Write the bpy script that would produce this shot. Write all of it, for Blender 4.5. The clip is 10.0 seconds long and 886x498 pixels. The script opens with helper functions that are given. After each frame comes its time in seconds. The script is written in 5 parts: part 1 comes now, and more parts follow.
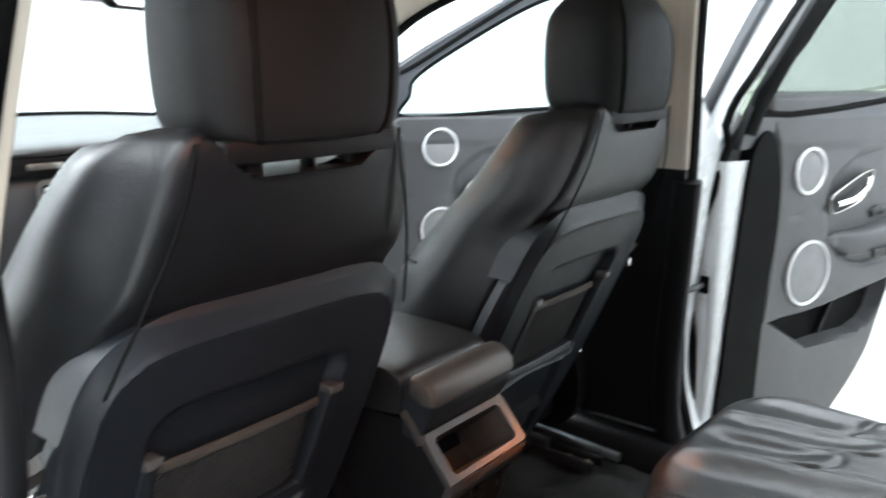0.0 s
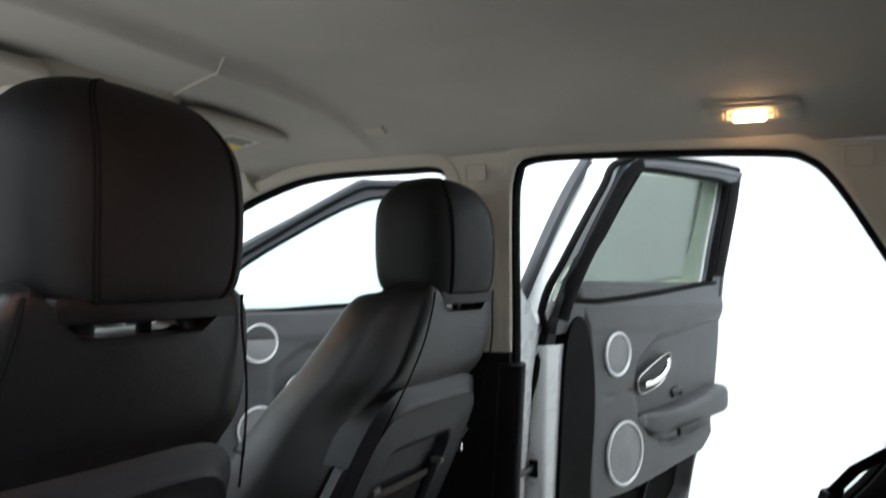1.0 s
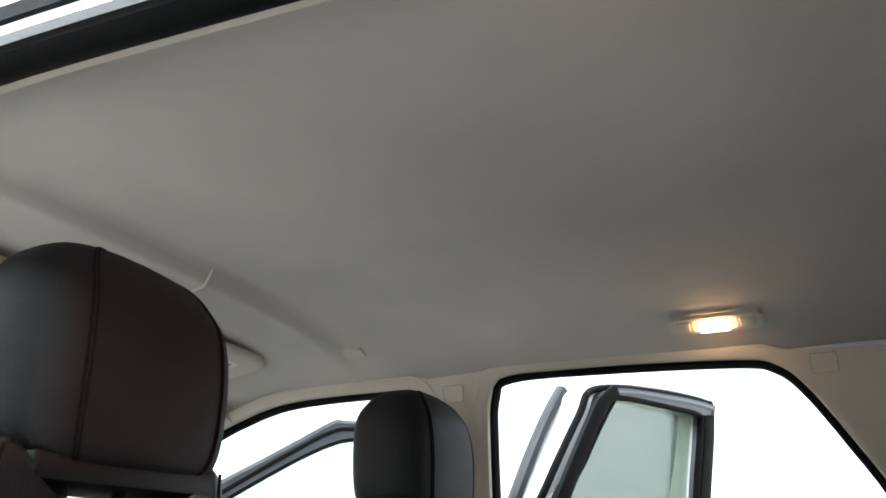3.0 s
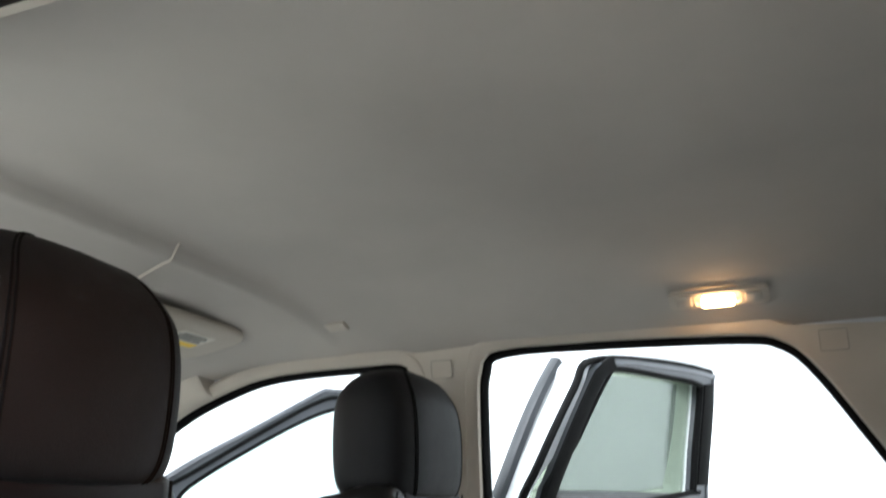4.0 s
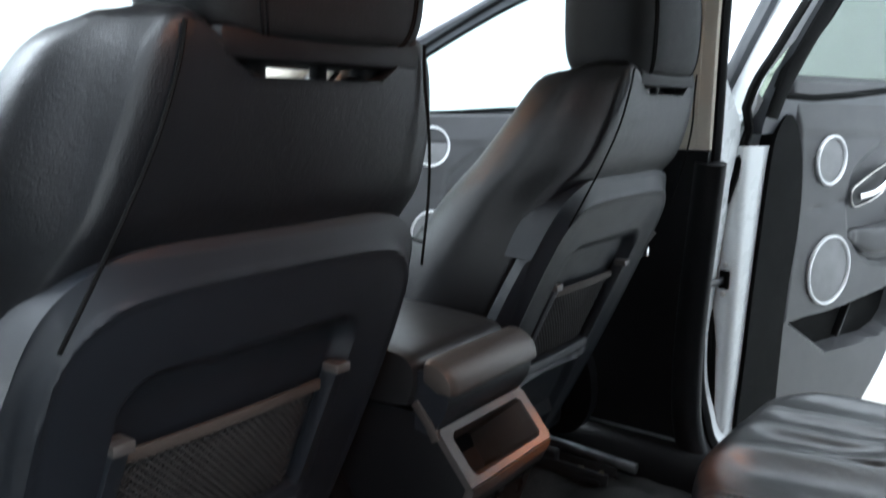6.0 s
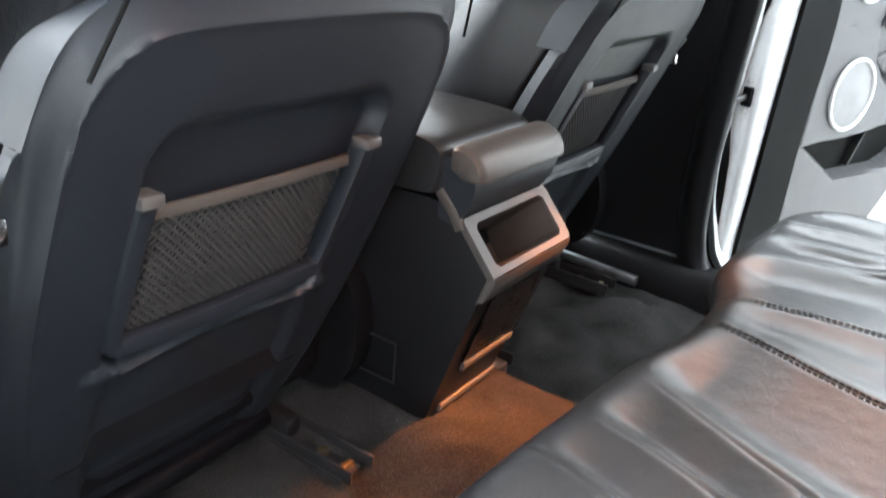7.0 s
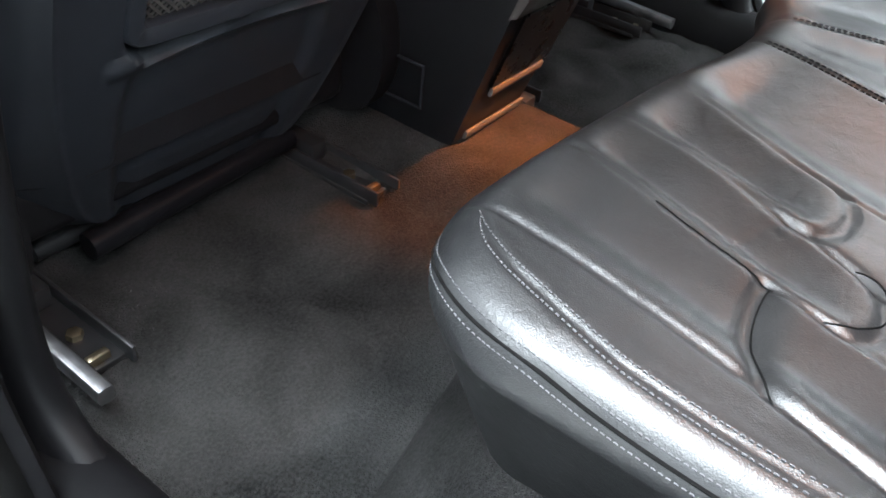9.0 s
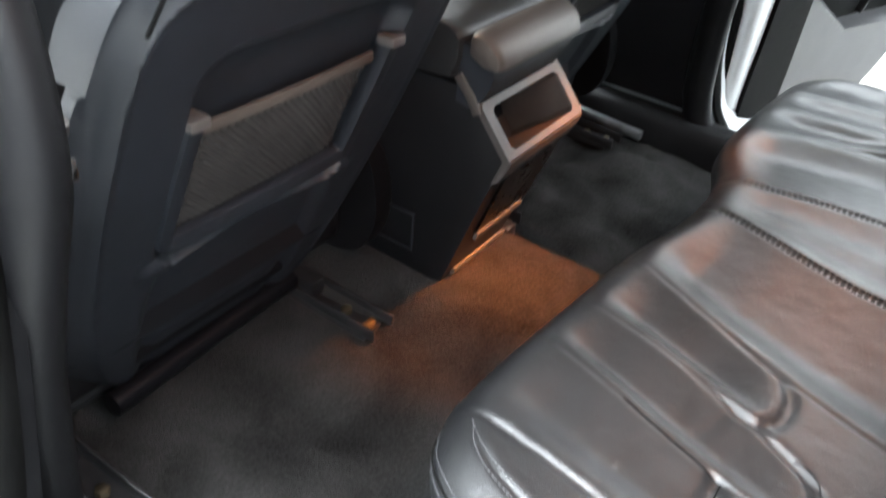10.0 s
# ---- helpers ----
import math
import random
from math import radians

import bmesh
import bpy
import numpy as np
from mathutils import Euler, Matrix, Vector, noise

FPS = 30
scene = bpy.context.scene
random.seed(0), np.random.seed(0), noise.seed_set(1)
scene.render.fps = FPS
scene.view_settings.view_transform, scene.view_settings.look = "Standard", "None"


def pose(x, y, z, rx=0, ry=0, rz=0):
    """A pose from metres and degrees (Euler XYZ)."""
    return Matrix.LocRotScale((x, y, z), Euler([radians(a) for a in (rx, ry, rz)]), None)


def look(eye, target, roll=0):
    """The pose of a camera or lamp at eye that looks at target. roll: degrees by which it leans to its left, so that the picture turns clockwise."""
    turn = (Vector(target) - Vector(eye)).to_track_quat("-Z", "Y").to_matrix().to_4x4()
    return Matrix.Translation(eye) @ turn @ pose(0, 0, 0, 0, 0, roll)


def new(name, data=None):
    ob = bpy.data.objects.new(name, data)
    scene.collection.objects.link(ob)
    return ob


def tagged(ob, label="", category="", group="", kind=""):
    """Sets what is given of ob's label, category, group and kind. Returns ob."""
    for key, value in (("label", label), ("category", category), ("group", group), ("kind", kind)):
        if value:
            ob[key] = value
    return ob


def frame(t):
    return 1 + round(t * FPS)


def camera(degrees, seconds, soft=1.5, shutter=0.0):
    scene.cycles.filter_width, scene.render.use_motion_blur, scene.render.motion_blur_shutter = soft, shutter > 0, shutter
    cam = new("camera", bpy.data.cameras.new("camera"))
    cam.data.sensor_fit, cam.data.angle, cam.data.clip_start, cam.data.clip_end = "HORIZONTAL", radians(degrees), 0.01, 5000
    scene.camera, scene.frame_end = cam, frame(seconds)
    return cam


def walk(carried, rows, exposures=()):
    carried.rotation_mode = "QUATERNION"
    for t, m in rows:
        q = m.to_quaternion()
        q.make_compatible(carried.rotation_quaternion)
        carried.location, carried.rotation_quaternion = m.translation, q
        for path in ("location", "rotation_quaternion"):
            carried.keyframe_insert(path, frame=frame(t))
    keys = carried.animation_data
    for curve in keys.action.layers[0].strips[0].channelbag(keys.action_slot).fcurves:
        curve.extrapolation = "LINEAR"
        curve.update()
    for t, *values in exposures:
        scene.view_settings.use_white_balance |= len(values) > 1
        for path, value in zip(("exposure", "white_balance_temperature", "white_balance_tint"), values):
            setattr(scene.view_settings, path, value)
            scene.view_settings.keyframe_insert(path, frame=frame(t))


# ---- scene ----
cam = camera(57.7, 10.0, 1.7, 0.4)
PATH = [
    (0, (-0.906, -0.578, 1.238), (0.635, 0.616, 0.794), 0.7),
    (0.5, (-0.891, -0.552, 1.224), (0.848, 0.412, 0.985), 1.0),
    (1, (-0.923, -0.54, 1.19), (0.897, 0.285, 1.266), 0.7),
    (1.5, (-0.921, -0.539, 1.154), (0.899, 0.205, 1.522), -0.1),
    (2, (-0.935, -0.539, 1.115), (0.844, 0.176, 1.683), -0.5),
    (2.5, (-0.941, -0.531, 1.084), (0.796, 0.176, 1.781), -0.4),
    (2.7, (-0.944, -0.531, 1.083), (0.780, 0.177, 1.811), -0.3),
    (3.8, (-0.868, -0.532, 1.128), (0.869, 0.167, 1.827), -0.5),
    (4, (-0.855, -0.523, 1.142), (0.903, 0.198, 1.766), -0.4),
    (4.5, (-0.851, -0.518, 1.168), (0.907, 0.382, 1.488), 0.2),
    (5, (-0.839, -0.5, 1.178), (0.853, 0.565, 1.229), 0.1),
    (5.5, (-0.837, -0.485, 1.158), (0.797, 0.659, 1.008), 0.1),
    (5.7, (-0.839, -0.478, 1.142), (0.778, 0.680, 0.918), 0.1),
    (6.8, (-0.841, -0.393, 1.076), (0.709, 0.646, 0.357), 4.9),
    (7, (-0.843, -0.391, 1.062), (0.692, 0.63, 0.287), 5.0),
    (7.5, (-0.848, -0.394, 1.029), (0.614, 0.583, 0.077), 5.5),
    (8, (-0.856, -0.393, 1.006), (0.539, 0.535, -0.086), 5.9),
    (8.5, (-0.86, -0.394, 0.988), (0.488, 0.484, -0.2), 6.5),
    (9, (-0.862, -0.394, 0.994), (0.446, 0.458, -0.256), 6.7),
    (9.5, (-0.866, -0.385, 1.063), (0.424, 0.458, -0.212), 6.7),
    (10, (-0.87, -0.369, 1.158), (0.504, 0.486, -0.017), 6.2),
]

EXPOSURES = [(0.0, 0.34, 6500, 10), (0.4, 0.28, 6500, 10), (0.8, -0.31, 6500, 10), (1.5, -0.83, 6500, 10), (2.5, -0.26, 6500, 10), (4.0, -0.06, 6450, 10), (4.45, -0.46, 6250, 10), (4.8, -1.06, 6000, 9),
             (5.7, -0.38, 6000, 9), (6.5, 0.6, 6400, 10), (7.0, 1.4, 6450, 10), (7.5, 1.82, 6500, 10), (8.2, 1.25, 6350, 9), (9.0, 1.05, 6350, 9), (10.0, 1.05, 6500, 10)]
walk(cam, [(t, look(eye, target, roll)) for t, eye, target, roll in PATH], EXPOSURES)

# ---------------------------------------------------------------- light
wd = bpy.data.worlds.new("world")
scene.world = wd
wd.use_nodes = True
wd.node_tree.nodes["Background"].inputs[0].default_value = (0.82, 0.93, 1.0, 1)
wd.node_tree.nodes["Background"].inputs[1].default_value = 0.3


def area_lamp(name, m, sx, sy, power, colour):
    d = bpy.data.lights.new(name, "AREA")
    d.shape, d.size, d.size_y, d.energy, d.color = "RECTANGLE", sx, sy, power, colour
    ob = new(name, d)
    ob.matrix_world = m
    return ob


CEIL = 3.6
for lx, powers in ((-3.4, (100, 220, 290)), (-1.5, (130, 310, 410)), (1.7, (95, 110, 95))):
    for ly, power in zip((-3.4, 0.4, 4.2), powers):
        area_lamp("showroom_light", pose(lx, ly, CEIL - 0.06), 1.2, 2.6, power, (0.86, 0.94, 1.0))
DOME = (1.0, 0.27, 0.045)
area_lamp("dome_light", look((0.470, -0.457, 1.455), (-0.05, 0.08, 0.37)), 0.03, 0.07, 0.8, DOME).data.spread = radians(18)
area_lamp("dome_light", look((0.470, -0.457, 1.450), (-0.13, -0.24, 0.66)), 0.03, 0.07, 0.07, DOME).data.spread = radians(40)
area_lamp("dome_light", look((-0.478, -0.475, 1.448), (-0.28, 0.10, 1.05)), 0.03, 0.07, 0.20, DOME).data.spread = radians(66)
area_lamp("dome_light", look((-0.478, -0.455, 1.448), (-0.32, -0.36, 0.67)), 0.03, 0.07, 0.55, DOME).data.spread = radians(120)
area_lamp("dome_light", pose(0.0, 0.66, 1.405, -14, 0, 0), 0.10, 0.04, 0.7, DOME)

# ---------------------------------------------------------------- materials


def shader(name, rgb, rough=0.5, metal=0.0, grain=0.0, scale=400.0, vary=0.12, vscale=6.0, spec=0.5, coat=0.0, second=None, deep=0.0006, crease=0.0, speck=0.0):
    m = bpy.data.materials.new(name)
    m.use_nodes = True
    nt = m.node_tree
    b = nt.nodes["Principled BSDF"]
    b.inputs["Roughness"].default_value, b.inputs["Metallic"].default_value = rough, metal
    b.inputs["Specular IOR Level"].default_value = spec
    b.inputs["Coat Weight"].default_value = coat
    co = nt.nodes.new("ShaderNodeTexCoord")
    n1 = nt.nodes.new("ShaderNodeTexNoise")
    n1.inputs["Scale"].default_value, n1.inputs["Detail"].default_value = vscale, 6
    nt.links.new(co.outputs["Object"], n1.inputs["Vector"])
    mix = nt.nodes.new("ShaderNodeMix")
    mix.data_type = "RGBA"
    lo = [c * (1 - vary) for c in rgb]
    hi = [min(1, c * (1 + vary)) for c in (second or rgb)]
    mix.inputs["A"].default_value, mix.inputs["B"].default_value = (*lo, 1), (*hi, 1)
    ramp = nt.nodes.new("ShaderNodeMapRange")
    ramp.inputs["From Min"].default_value, ramp.inputs["From Max"].default_value = 0.35, 0.65
    if speck:
        n1.inputs["Distortion"].default_value = 0.7
        ramp.inputs["From Min"].default_value, ramp.inputs["From Max"].default_value = 0.36, 0.66
        n5 = nt.nodes.new("ShaderNodeTexNoise")
        n5.inputs["Scale"].default_value, n5.inputs["Detail"].default_value, n5.inputs["Roughness"].default_value = speck, 3, 0.7
        nt.links.new(co.outputs["Object"], n5.inputs["Vector"])
        both = nt.nodes.new("ShaderNodeMix")
        both.inputs["Factor"].default_value = 0.42
        nt.links.new(n1.outputs["Fac"], both.inputs["A"])
        nt.links.new(n5.outputs["Fac"], both.inputs["B"])
        nt.links.new(both.outputs["Result"], ramp.inputs["Value"])
    else:
        nt.links.new(n1.outputs["Fac"], ramp.inputs["Value"])
    nt.links.new(ramp.outputs["Result"], mix.inputs["Factor"])
    nt.links.new(mix.outputs["Result"], b.inputs["Base Color"])
    rr = nt.nodes.new("ShaderNodeMapRange")
    rr.inputs["To Min"].default_value, rr.inputs["To Max"].default_value = max(0.02, rough - 0.06), min(1, rough + 0.06)
    n3 = nt.nodes.new("ShaderNodeTexNoise")
    n3.inputs["Scale"].default_value, n3.inputs["Detail"].default_value = vscale * 5, 4
    nt.links.new(co.outputs["Object"], n3.inputs["Vector"])
    nt.links.new(n3.outputs["Fac"], rr.inputs["Value"])
    nt.links.new(rr.outputs["Result"], b.inputs["Roughness"])
    if grain:
        n2 = nt.nodes.new("ShaderNodeTexVoronoi" if grain > 0 else "ShaderNodeTexNoise")
        n2.inputs["Scale"].default_value = scale
        nt.links.new(co.outputs["Object"], n2.inputs["Vector"])
        bump = nt.nodes.new("ShaderNodeBump")
        bump.inputs["Strength"].default_value, bump.inputs["Distance"].default_value = abs(grain), deep
        nt.links.new(n2.outputs[0], bump.inputs["Height"])
        nt.links.new(bump.outputs["Normal"], b.inputs["Normal"])
        if crease:
            n4 = nt.nodes.new("ShaderNodeTexNoise")
            n4.inputs["Scale"].default_value, n4.inputs["Detail"].default_value, n4.inputs["Distortion"].default_value = 80, 7, 1.4
            nt.links.new(co.outputs["Object"], n4.inputs["Vector"])
            b2 = nt.nodes.new("ShaderNodeBump")
            b2.inputs["Strength"].default_value, b2.inputs["Distance"].default_value = 0.35 * crease, 0.0022
            nt.links.new(n4.outputs["Fac"], b2.inputs["Height"])
            nt.links.new(b2.outputs["Normal"], bump.inputs["Normal"])
    return m


LEATHER = shader("leather", (0.0060, 0.0063, 0.0076), 0.40, 0, 0.30, 700, 0.2, 9, spec=0.42, crease=0.5)
LEATHER_SEAT = shader("leather_bench", (0.0105, 0.0109, 0.0116), 0.38, 0, 0.28, 900, 0.2, 9, spec=0.66, crease=0.6)
LEATHER_HEAD = shader("leather_headrest", (0.0072, 0.0072, 0.0076), 0.62, 0, 0.35, 800, 0.2, 9, spec=0.18, crease=0.3)
PLASTIC = shader("plastic_black", (0.0050, 0.0050, 0.0058), 0.50, 0, 0.2, 1500, 0.15, 7, spec=0.18)
PLASTIC_SHELL = shader("plastic_shell", (0.0104, 0.0124, 0.0162), 0.45, 0, 0.2, 1500, 0.12, 7, spec=0.42)
DOOR_GREY = shader("door_plastic", (0.050, 0.050, 0.053), 0.50, 0, 0.2, 1400, 0.08, 7)
CARPET = shader("carpet", (0.0050, 0.0049, 0.0049), 0.95, 0, -1.0, 500, 0.3, 7, spec=0.1, second=(0.031, 0.0305, 0.0302), deep=0.004, speck=260)
LINER = shader("headliner_fabric", (0.45, 0.415, 0.37), 0.95, 0, -0.5, 1600, 0.05, 4, spec=0.1)
TRIM = shader("pillar_trim", (0.50, 0.45, 0.38), 0.75, 0, -0.3, 1600, 0.05, 5, spec=0.2)
PAINT = shader("white_paint", (0.68, 0.70, 0.71), 0.28, 0, 0, 1, 0.03, 4, coat=0.6)
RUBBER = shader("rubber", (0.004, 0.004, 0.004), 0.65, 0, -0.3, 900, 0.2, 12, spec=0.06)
CHROME = shader("chrome", (0.80, 0.80, 0.80), 0.16, 1.0, 0, 1, 0.04, 20)
SATIN = shader("satin_silver", (0.55, 0.53, 0.50), 0.34, 1.0, -0.15, 900, 0.05, 20)
RING = shader("silver_ring", (0.72, 0.72, 0.73), 0.35, 0.3, 0, 1, 0.04, 20)
TAUPE = shader("taupe_satin", (0.048, 0.044, 0.042), 0.44, 0.0, -0.15, 900, 0.06, 20, spec=0.4)
VENT = shader("vent_gloss", (0.0015, 0.0015, 0.0016), 0.28, 0, 0, 1, 0.1, 8, spec=0.4)
STRIP = shader("strip_satin", (0.075, 0.073, 0.072), 0.4, 0.2, -0.15, 900, 0.06, 20)
STEEL = shader("rail_steel", (0.45, 0.45, 0.46), 0.35, 1.0, -0.3, 300, 0.25, 30)
BLACK_STEEL = shader("black_steel", (0.015, 0.015, 0.016), 0.32, 0.0, -0.3, 300, 0.25, 30)
GRILLE = shader("speaker_mesh", (0.20, 0.20, 0.205), 0.6, 0, 0.9, 900, 0.08, 20)
NETMAT = shader("net_cord", (0.022, 0.020, 0.019), 0.75, 0, -0.5, 1200, 0.2, 40)
ELASTIC = shader("elastic_band", (0.040, 0.032, 0.026), 0.8, 0, -0.6, 900, 0.1, 30)
WALLMAT = shader("wall_paint", (0.86, 0.87, 0.87), 0.8, 0, -0.2, 60, 0.015, 1.2)
WEST_WALL = shader("wall_paint_west", (0.58, 0.585, 0.595), 0.8, 0, -0.2, 60, 0.03, 1.2)
EAST_WALL = shader("wall_paint_east", (0.72, 0.73, 0.74), 0.8, 0, -0.2, 60, 0.02, 1.2)
FLOORMAT = shader("floor_tile", (0.58, 0.56, 0.52), 0.35, 0, -0.1, 60, 0.05, 1.5)
THREAD = shader("thread", (0.06, 0.06, 0.064), 0.7, 0, 0, 1, 0.1, 40)
LABEL = shader("visor_label", (0.62, 0.58, 0.50), 0.6, 0, 0, 1, 0.02, 20)
YELLOW = shader("yellow_print", (0.80, 0.55, 0.06), 0.6, 0, 0, 1, 0.02, 20)
INK = shader("ink", (0.05, 0.05, 0.05), 0.6, 0, 0, 1, 0.02, 20)
GLOSS = shader("gloss_black", (0.008, 0.008, 0.009), 0.12, 0, 0, 1, 0.1, 8)
SATIN_BROWN = shader("satin_bronze_grey", (0.085, 0.075, 0.068), 0.42, 0.5, -0.1, 900, 0.05, 20)
WALNUT = shader("bin_lining", (0.030, 0.022, 0.018), 0.7, 0, -0.4, 700, 0.2, 20)


def glass(name, tint):
    m = bpy.data.materials.new(name)
    m.use_nodes = True
    nt = m.node_tree
    nt.nodes.remove(nt.nodes["Principled BSDF"])
    tr, gl, mx = (nt.nodes.new("ShaderNode" + k) for k in ("BsdfTransparent", "BsdfGlossy", "MixShader"))
    mx.inputs[0].default_value = 0.05
    tr.inputs["Color"].default_value = (*tint, 1)
    gl.inputs["Roughness"].default_value = 0.02
    nt.links.new(tr.outputs[0], mx.inputs[1])
    nt.links.new(gl.outputs[0], mx.inputs[2])
    nt.links.new(mx.outputs[0], nt.nodes["Material Output"].inputs[0])
    return m


GLASS = glass("window_glass", (0.76, 0.83, 0.82))
GLASS_REAR = glass("rear_door_glass", (0.50, 0.54, 0.48))
# grey sheet on the rear door panes, stands in for a reflection
REFLECTION_GREY = glass("reflection_sheet", (0.76, 0.77, 0.79))
MIRROR = shader("mirror_silver", (0.85, 0.86, 0.86), 0.02, 1.0, 0, 1, 0.01, 5)


def glow(name, rgb, strength):
    m = bpy.data.materials.new(name)
    m.use_nodes = True
    b = m.node_tree.nodes["Principled BSDF"]
    b.inputs["Base Color"].default_value = (0.9, 0.85, 0.75, 1)
    b.inputs["Emission Color"].default_value = (*rgb, 1)
    b.inputs["Emission Strength"].default_value = strength
    return m


LENS = glow("dome_lens", (1.0, 0.60, 0.28), 34.0)

# ---------------------------------------------------------------- mesh helpers


def thing(name, label, category, group="", m=None, kind=""):
    ob = new(name)
    ob.empty_display_size = 0.1
    if m is not None:
        ob.matrix_world = m
    return tagged(ob, label, category, group, kind)


def part(name, bm, material, parent=None, label="", smooth=40):
    me = bpy.data.meshes.new(name)
    bmesh.ops.recalc_face_normals(bm, faces=bm.faces)
    for f in bm.faces:
        f.smooth = True
    lim = radians(smooth)
    for e in bm.edges:
        if len(e.link_faces) == 2 and e.calc_face_angle(0.0) > lim:
            e.smooth = False
    bm.to_mesh(me)
    bm.free()
    me.materials.append(material)
    ob = new(name, me)
    if parent is not None:
        ob.parent = parent
    if label:
        ob["label"] = label
    return ob


def structure(name, bm, material, label, category, smooth=40):
    return tagged(part(name, bm, material, None, "", smooth), label, category, "", "structure")


def spline(pts, n, closed=False):
    """Catmull-Rom through pts, n samples a span."""
    p = [Vector(q) for q in pts]
    out, m = [], len(p)
    for i in range(m if closed else m - 1):
        if closed:
            a, b, c, d = p[i - 1], p[i], p[(i + 1) % m], p[(i + 2) % m]
        else:
            a, b, c, d = p[max(i - 1, 0)], p[i], p[i + 1], p[min(i + 2, m - 1)]
        for k in range(n):
            t = k / n
            out.append(0.5 * ((2 * b) + (c - a) * t + (2 * a - 5 * b + 4 * c - d) * t * t + (3 * b - a - 3 * c + d) * t**3))
    if not closed:
        out.append(p[-1])
    return out


def skin(bm, loops, closed=True, cap=True):
    rows = [[bm.verts.new(v) for v in lp] for lp in loops]
    n = len(rows[0])
    for a, b in zip(rows, rows[1:]):
        for i in range(n if closed else n - 1):
            j = (i + 1) % n
            bm.faces.new((a[i], a[j], b[j], b[i]))
    if cap and closed:
        bm.faces.new(rows[0][::-1])
        bm.faces.new(rows[-1])
    return rows


def sheet(bm, nu, nv, fn):
    """A grid of fn(u, v), u and v from 0 to 1."""
    return skin(bm, [[Vector(fn(i / nu, j / nv)) for i in range(nu + 1)] for j in range(nv + 1)], closed=False, cap=False)


def tube(bm, path, ra, rb=None, closed=False, seg=10, up=None, square=0.0):
    """Sweeps an ellipse (ra across, rb along up) on path; square above 0 gives a boxy section."""
    rb = rb or ra
    p = [Vector(q) for q in path]
    n, loops = len(p), []
    ref = Vector(up) if up else None
    for i in range(n):
        if closed:
            t = p[(i + 1) % n] - p[i - 1]
        else:
            t = p[min(i + 1, n - 1)] - p[max(i - 1, 0)]
        t.normalize()
        if ref is None:
            ref = t.orthogonal()
        side = t.cross(ref)
        if side.length < 1e-6:
            side = t.orthogonal()
        side.normalize()
        u = side.cross(t).normalized()
        if up is None:
            ref = u
        lp = []
        for k in range(seg):
            a = 2 * math.pi * (k + 0.5) / seg
            c, s = math.cos(a), math.sin(a)
            if square:
                e = 1 - square
                c, s = math.copysign(abs(c) ** e, c), math.copysign(abs(s) ** e, s)
            lp.append(p[i] + side * (ra * c) + u * (rb * s))
        loops.append(lp)
    if closed:
        loops.append(loops[0])
        rows = [[bm.verts.new(v) for v in lp] for lp in loops[:-1]]
        rows.append(rows[0])
        for a, b in zip(rows, rows[1:]):
            for k in range(seg):
                bm.faces.new((a[k], a[(k + 1) % seg], b[(k + 1) % seg], b[k]))
    else:
        skin(bm, loops)


def block(bm, x0, x1, y0, y1, z0, z1, r=0.0, seg=2):
    vs = bmesh.ops.create_cube(bm, size=1)["verts"]
    bmesh.ops.scale(bm, vec=(x1 - x0, y1 - y0, z1 - z0), verts=vs)
    bmesh.ops.translate(bm, vec=((x0 + x1) / 2, (y0 + y1) / 2, (z0 + z1) / 2), verts=vs)
    if r:
        es = list({e for v in vs for e in v.link_edges})
        bmesh.ops.bevel(bm, geom=es, offset=r, segments=seg, profile=0.5, affect="EDGES")


def plate(bm, outer, holes, place, thick):
    """A sheet with holes: place(u, v, d) gives the point at depth d."""
    loops = [outer, *holes]
    verts = [[bm.verts.new(place(u, v, 0)) for u, v in lp] for lp in loops]
    flat = bmesh.new()
    edges = []
    index = {}
    for a, lp in enumerate(loops):
        vs = [flat.verts.new((u, v, 0)) for u, v in lp]
        for b, v in enumerate(vs):
            index[v] = (a, b)
        edges += [flat.edges.new((vs[i], vs[(i + 1) % len(vs)])) for i in range(len(vs))]
    faces = bmesh.ops.triangle_fill(flat, use_beauty=True, use_dissolve=False, edges=edges)["geom"]
    tris = [[index[v] for v in f.verts] for f in faces if isinstance(f, bmesh.types.BMFace)]
    flat.free()
    back = [[bm.verts.new(place(u, v, thick)) for u, v in lp] for lp in loops]
    for tri in tris:
        bm.faces.new([verts[a][b] for a, b in tri])
        bm.faces.new([back[a][b] for a, b in tri][::-1])
    for f, k in zip(verts, back):
        for i in range(len(f)):
            j = (i + 1) % len(f)
            bm.faces.new((f[i], f[j], k[j], k[i]))


def rim(cx, cz, r, n=40):
    return [(cx + r * math.cos(2 * math.pi * i / n), cz + r * math.sin(2 * math.pi * i / n)) for i in range(n)]


def disc(bm, centre, axis, r, depth, n=24, round_=0.0):
    """A short cylinder along axis from centre, with a rounded end."""
    a = Vector(axis).normalized()
    s = a.orthogonal().normalized()
    u = a.cross(s)
    prof = [(r, 0), (r, depth - round_), (r - round_ * 0.3, depth - round_ * 0.3), (r - round_, depth)] if round_ else [(r, 0), (r, depth)]
    skin(bm, [[Vector(centre) + a * d + (s * math.cos(2 * math.pi * i / n) + u * math.sin(2 * math.pi * i / n)) * q for i in range(n)] for q, d in prof])


def mix3(x, keys):
    """Smooth interpolation in a table of (x, value...)."""
    if x <= keys[0][0]:
        return list(keys[0][1:])
    for a, b in zip(keys, keys[1:]):
        if x <= b[0]:
            t = (x - a[0]) / (b[0] - a[0])
            return [p + (q - p) * t for p, q in zip(a[1:], b[1:])]
    return list(keys[-1][1:])


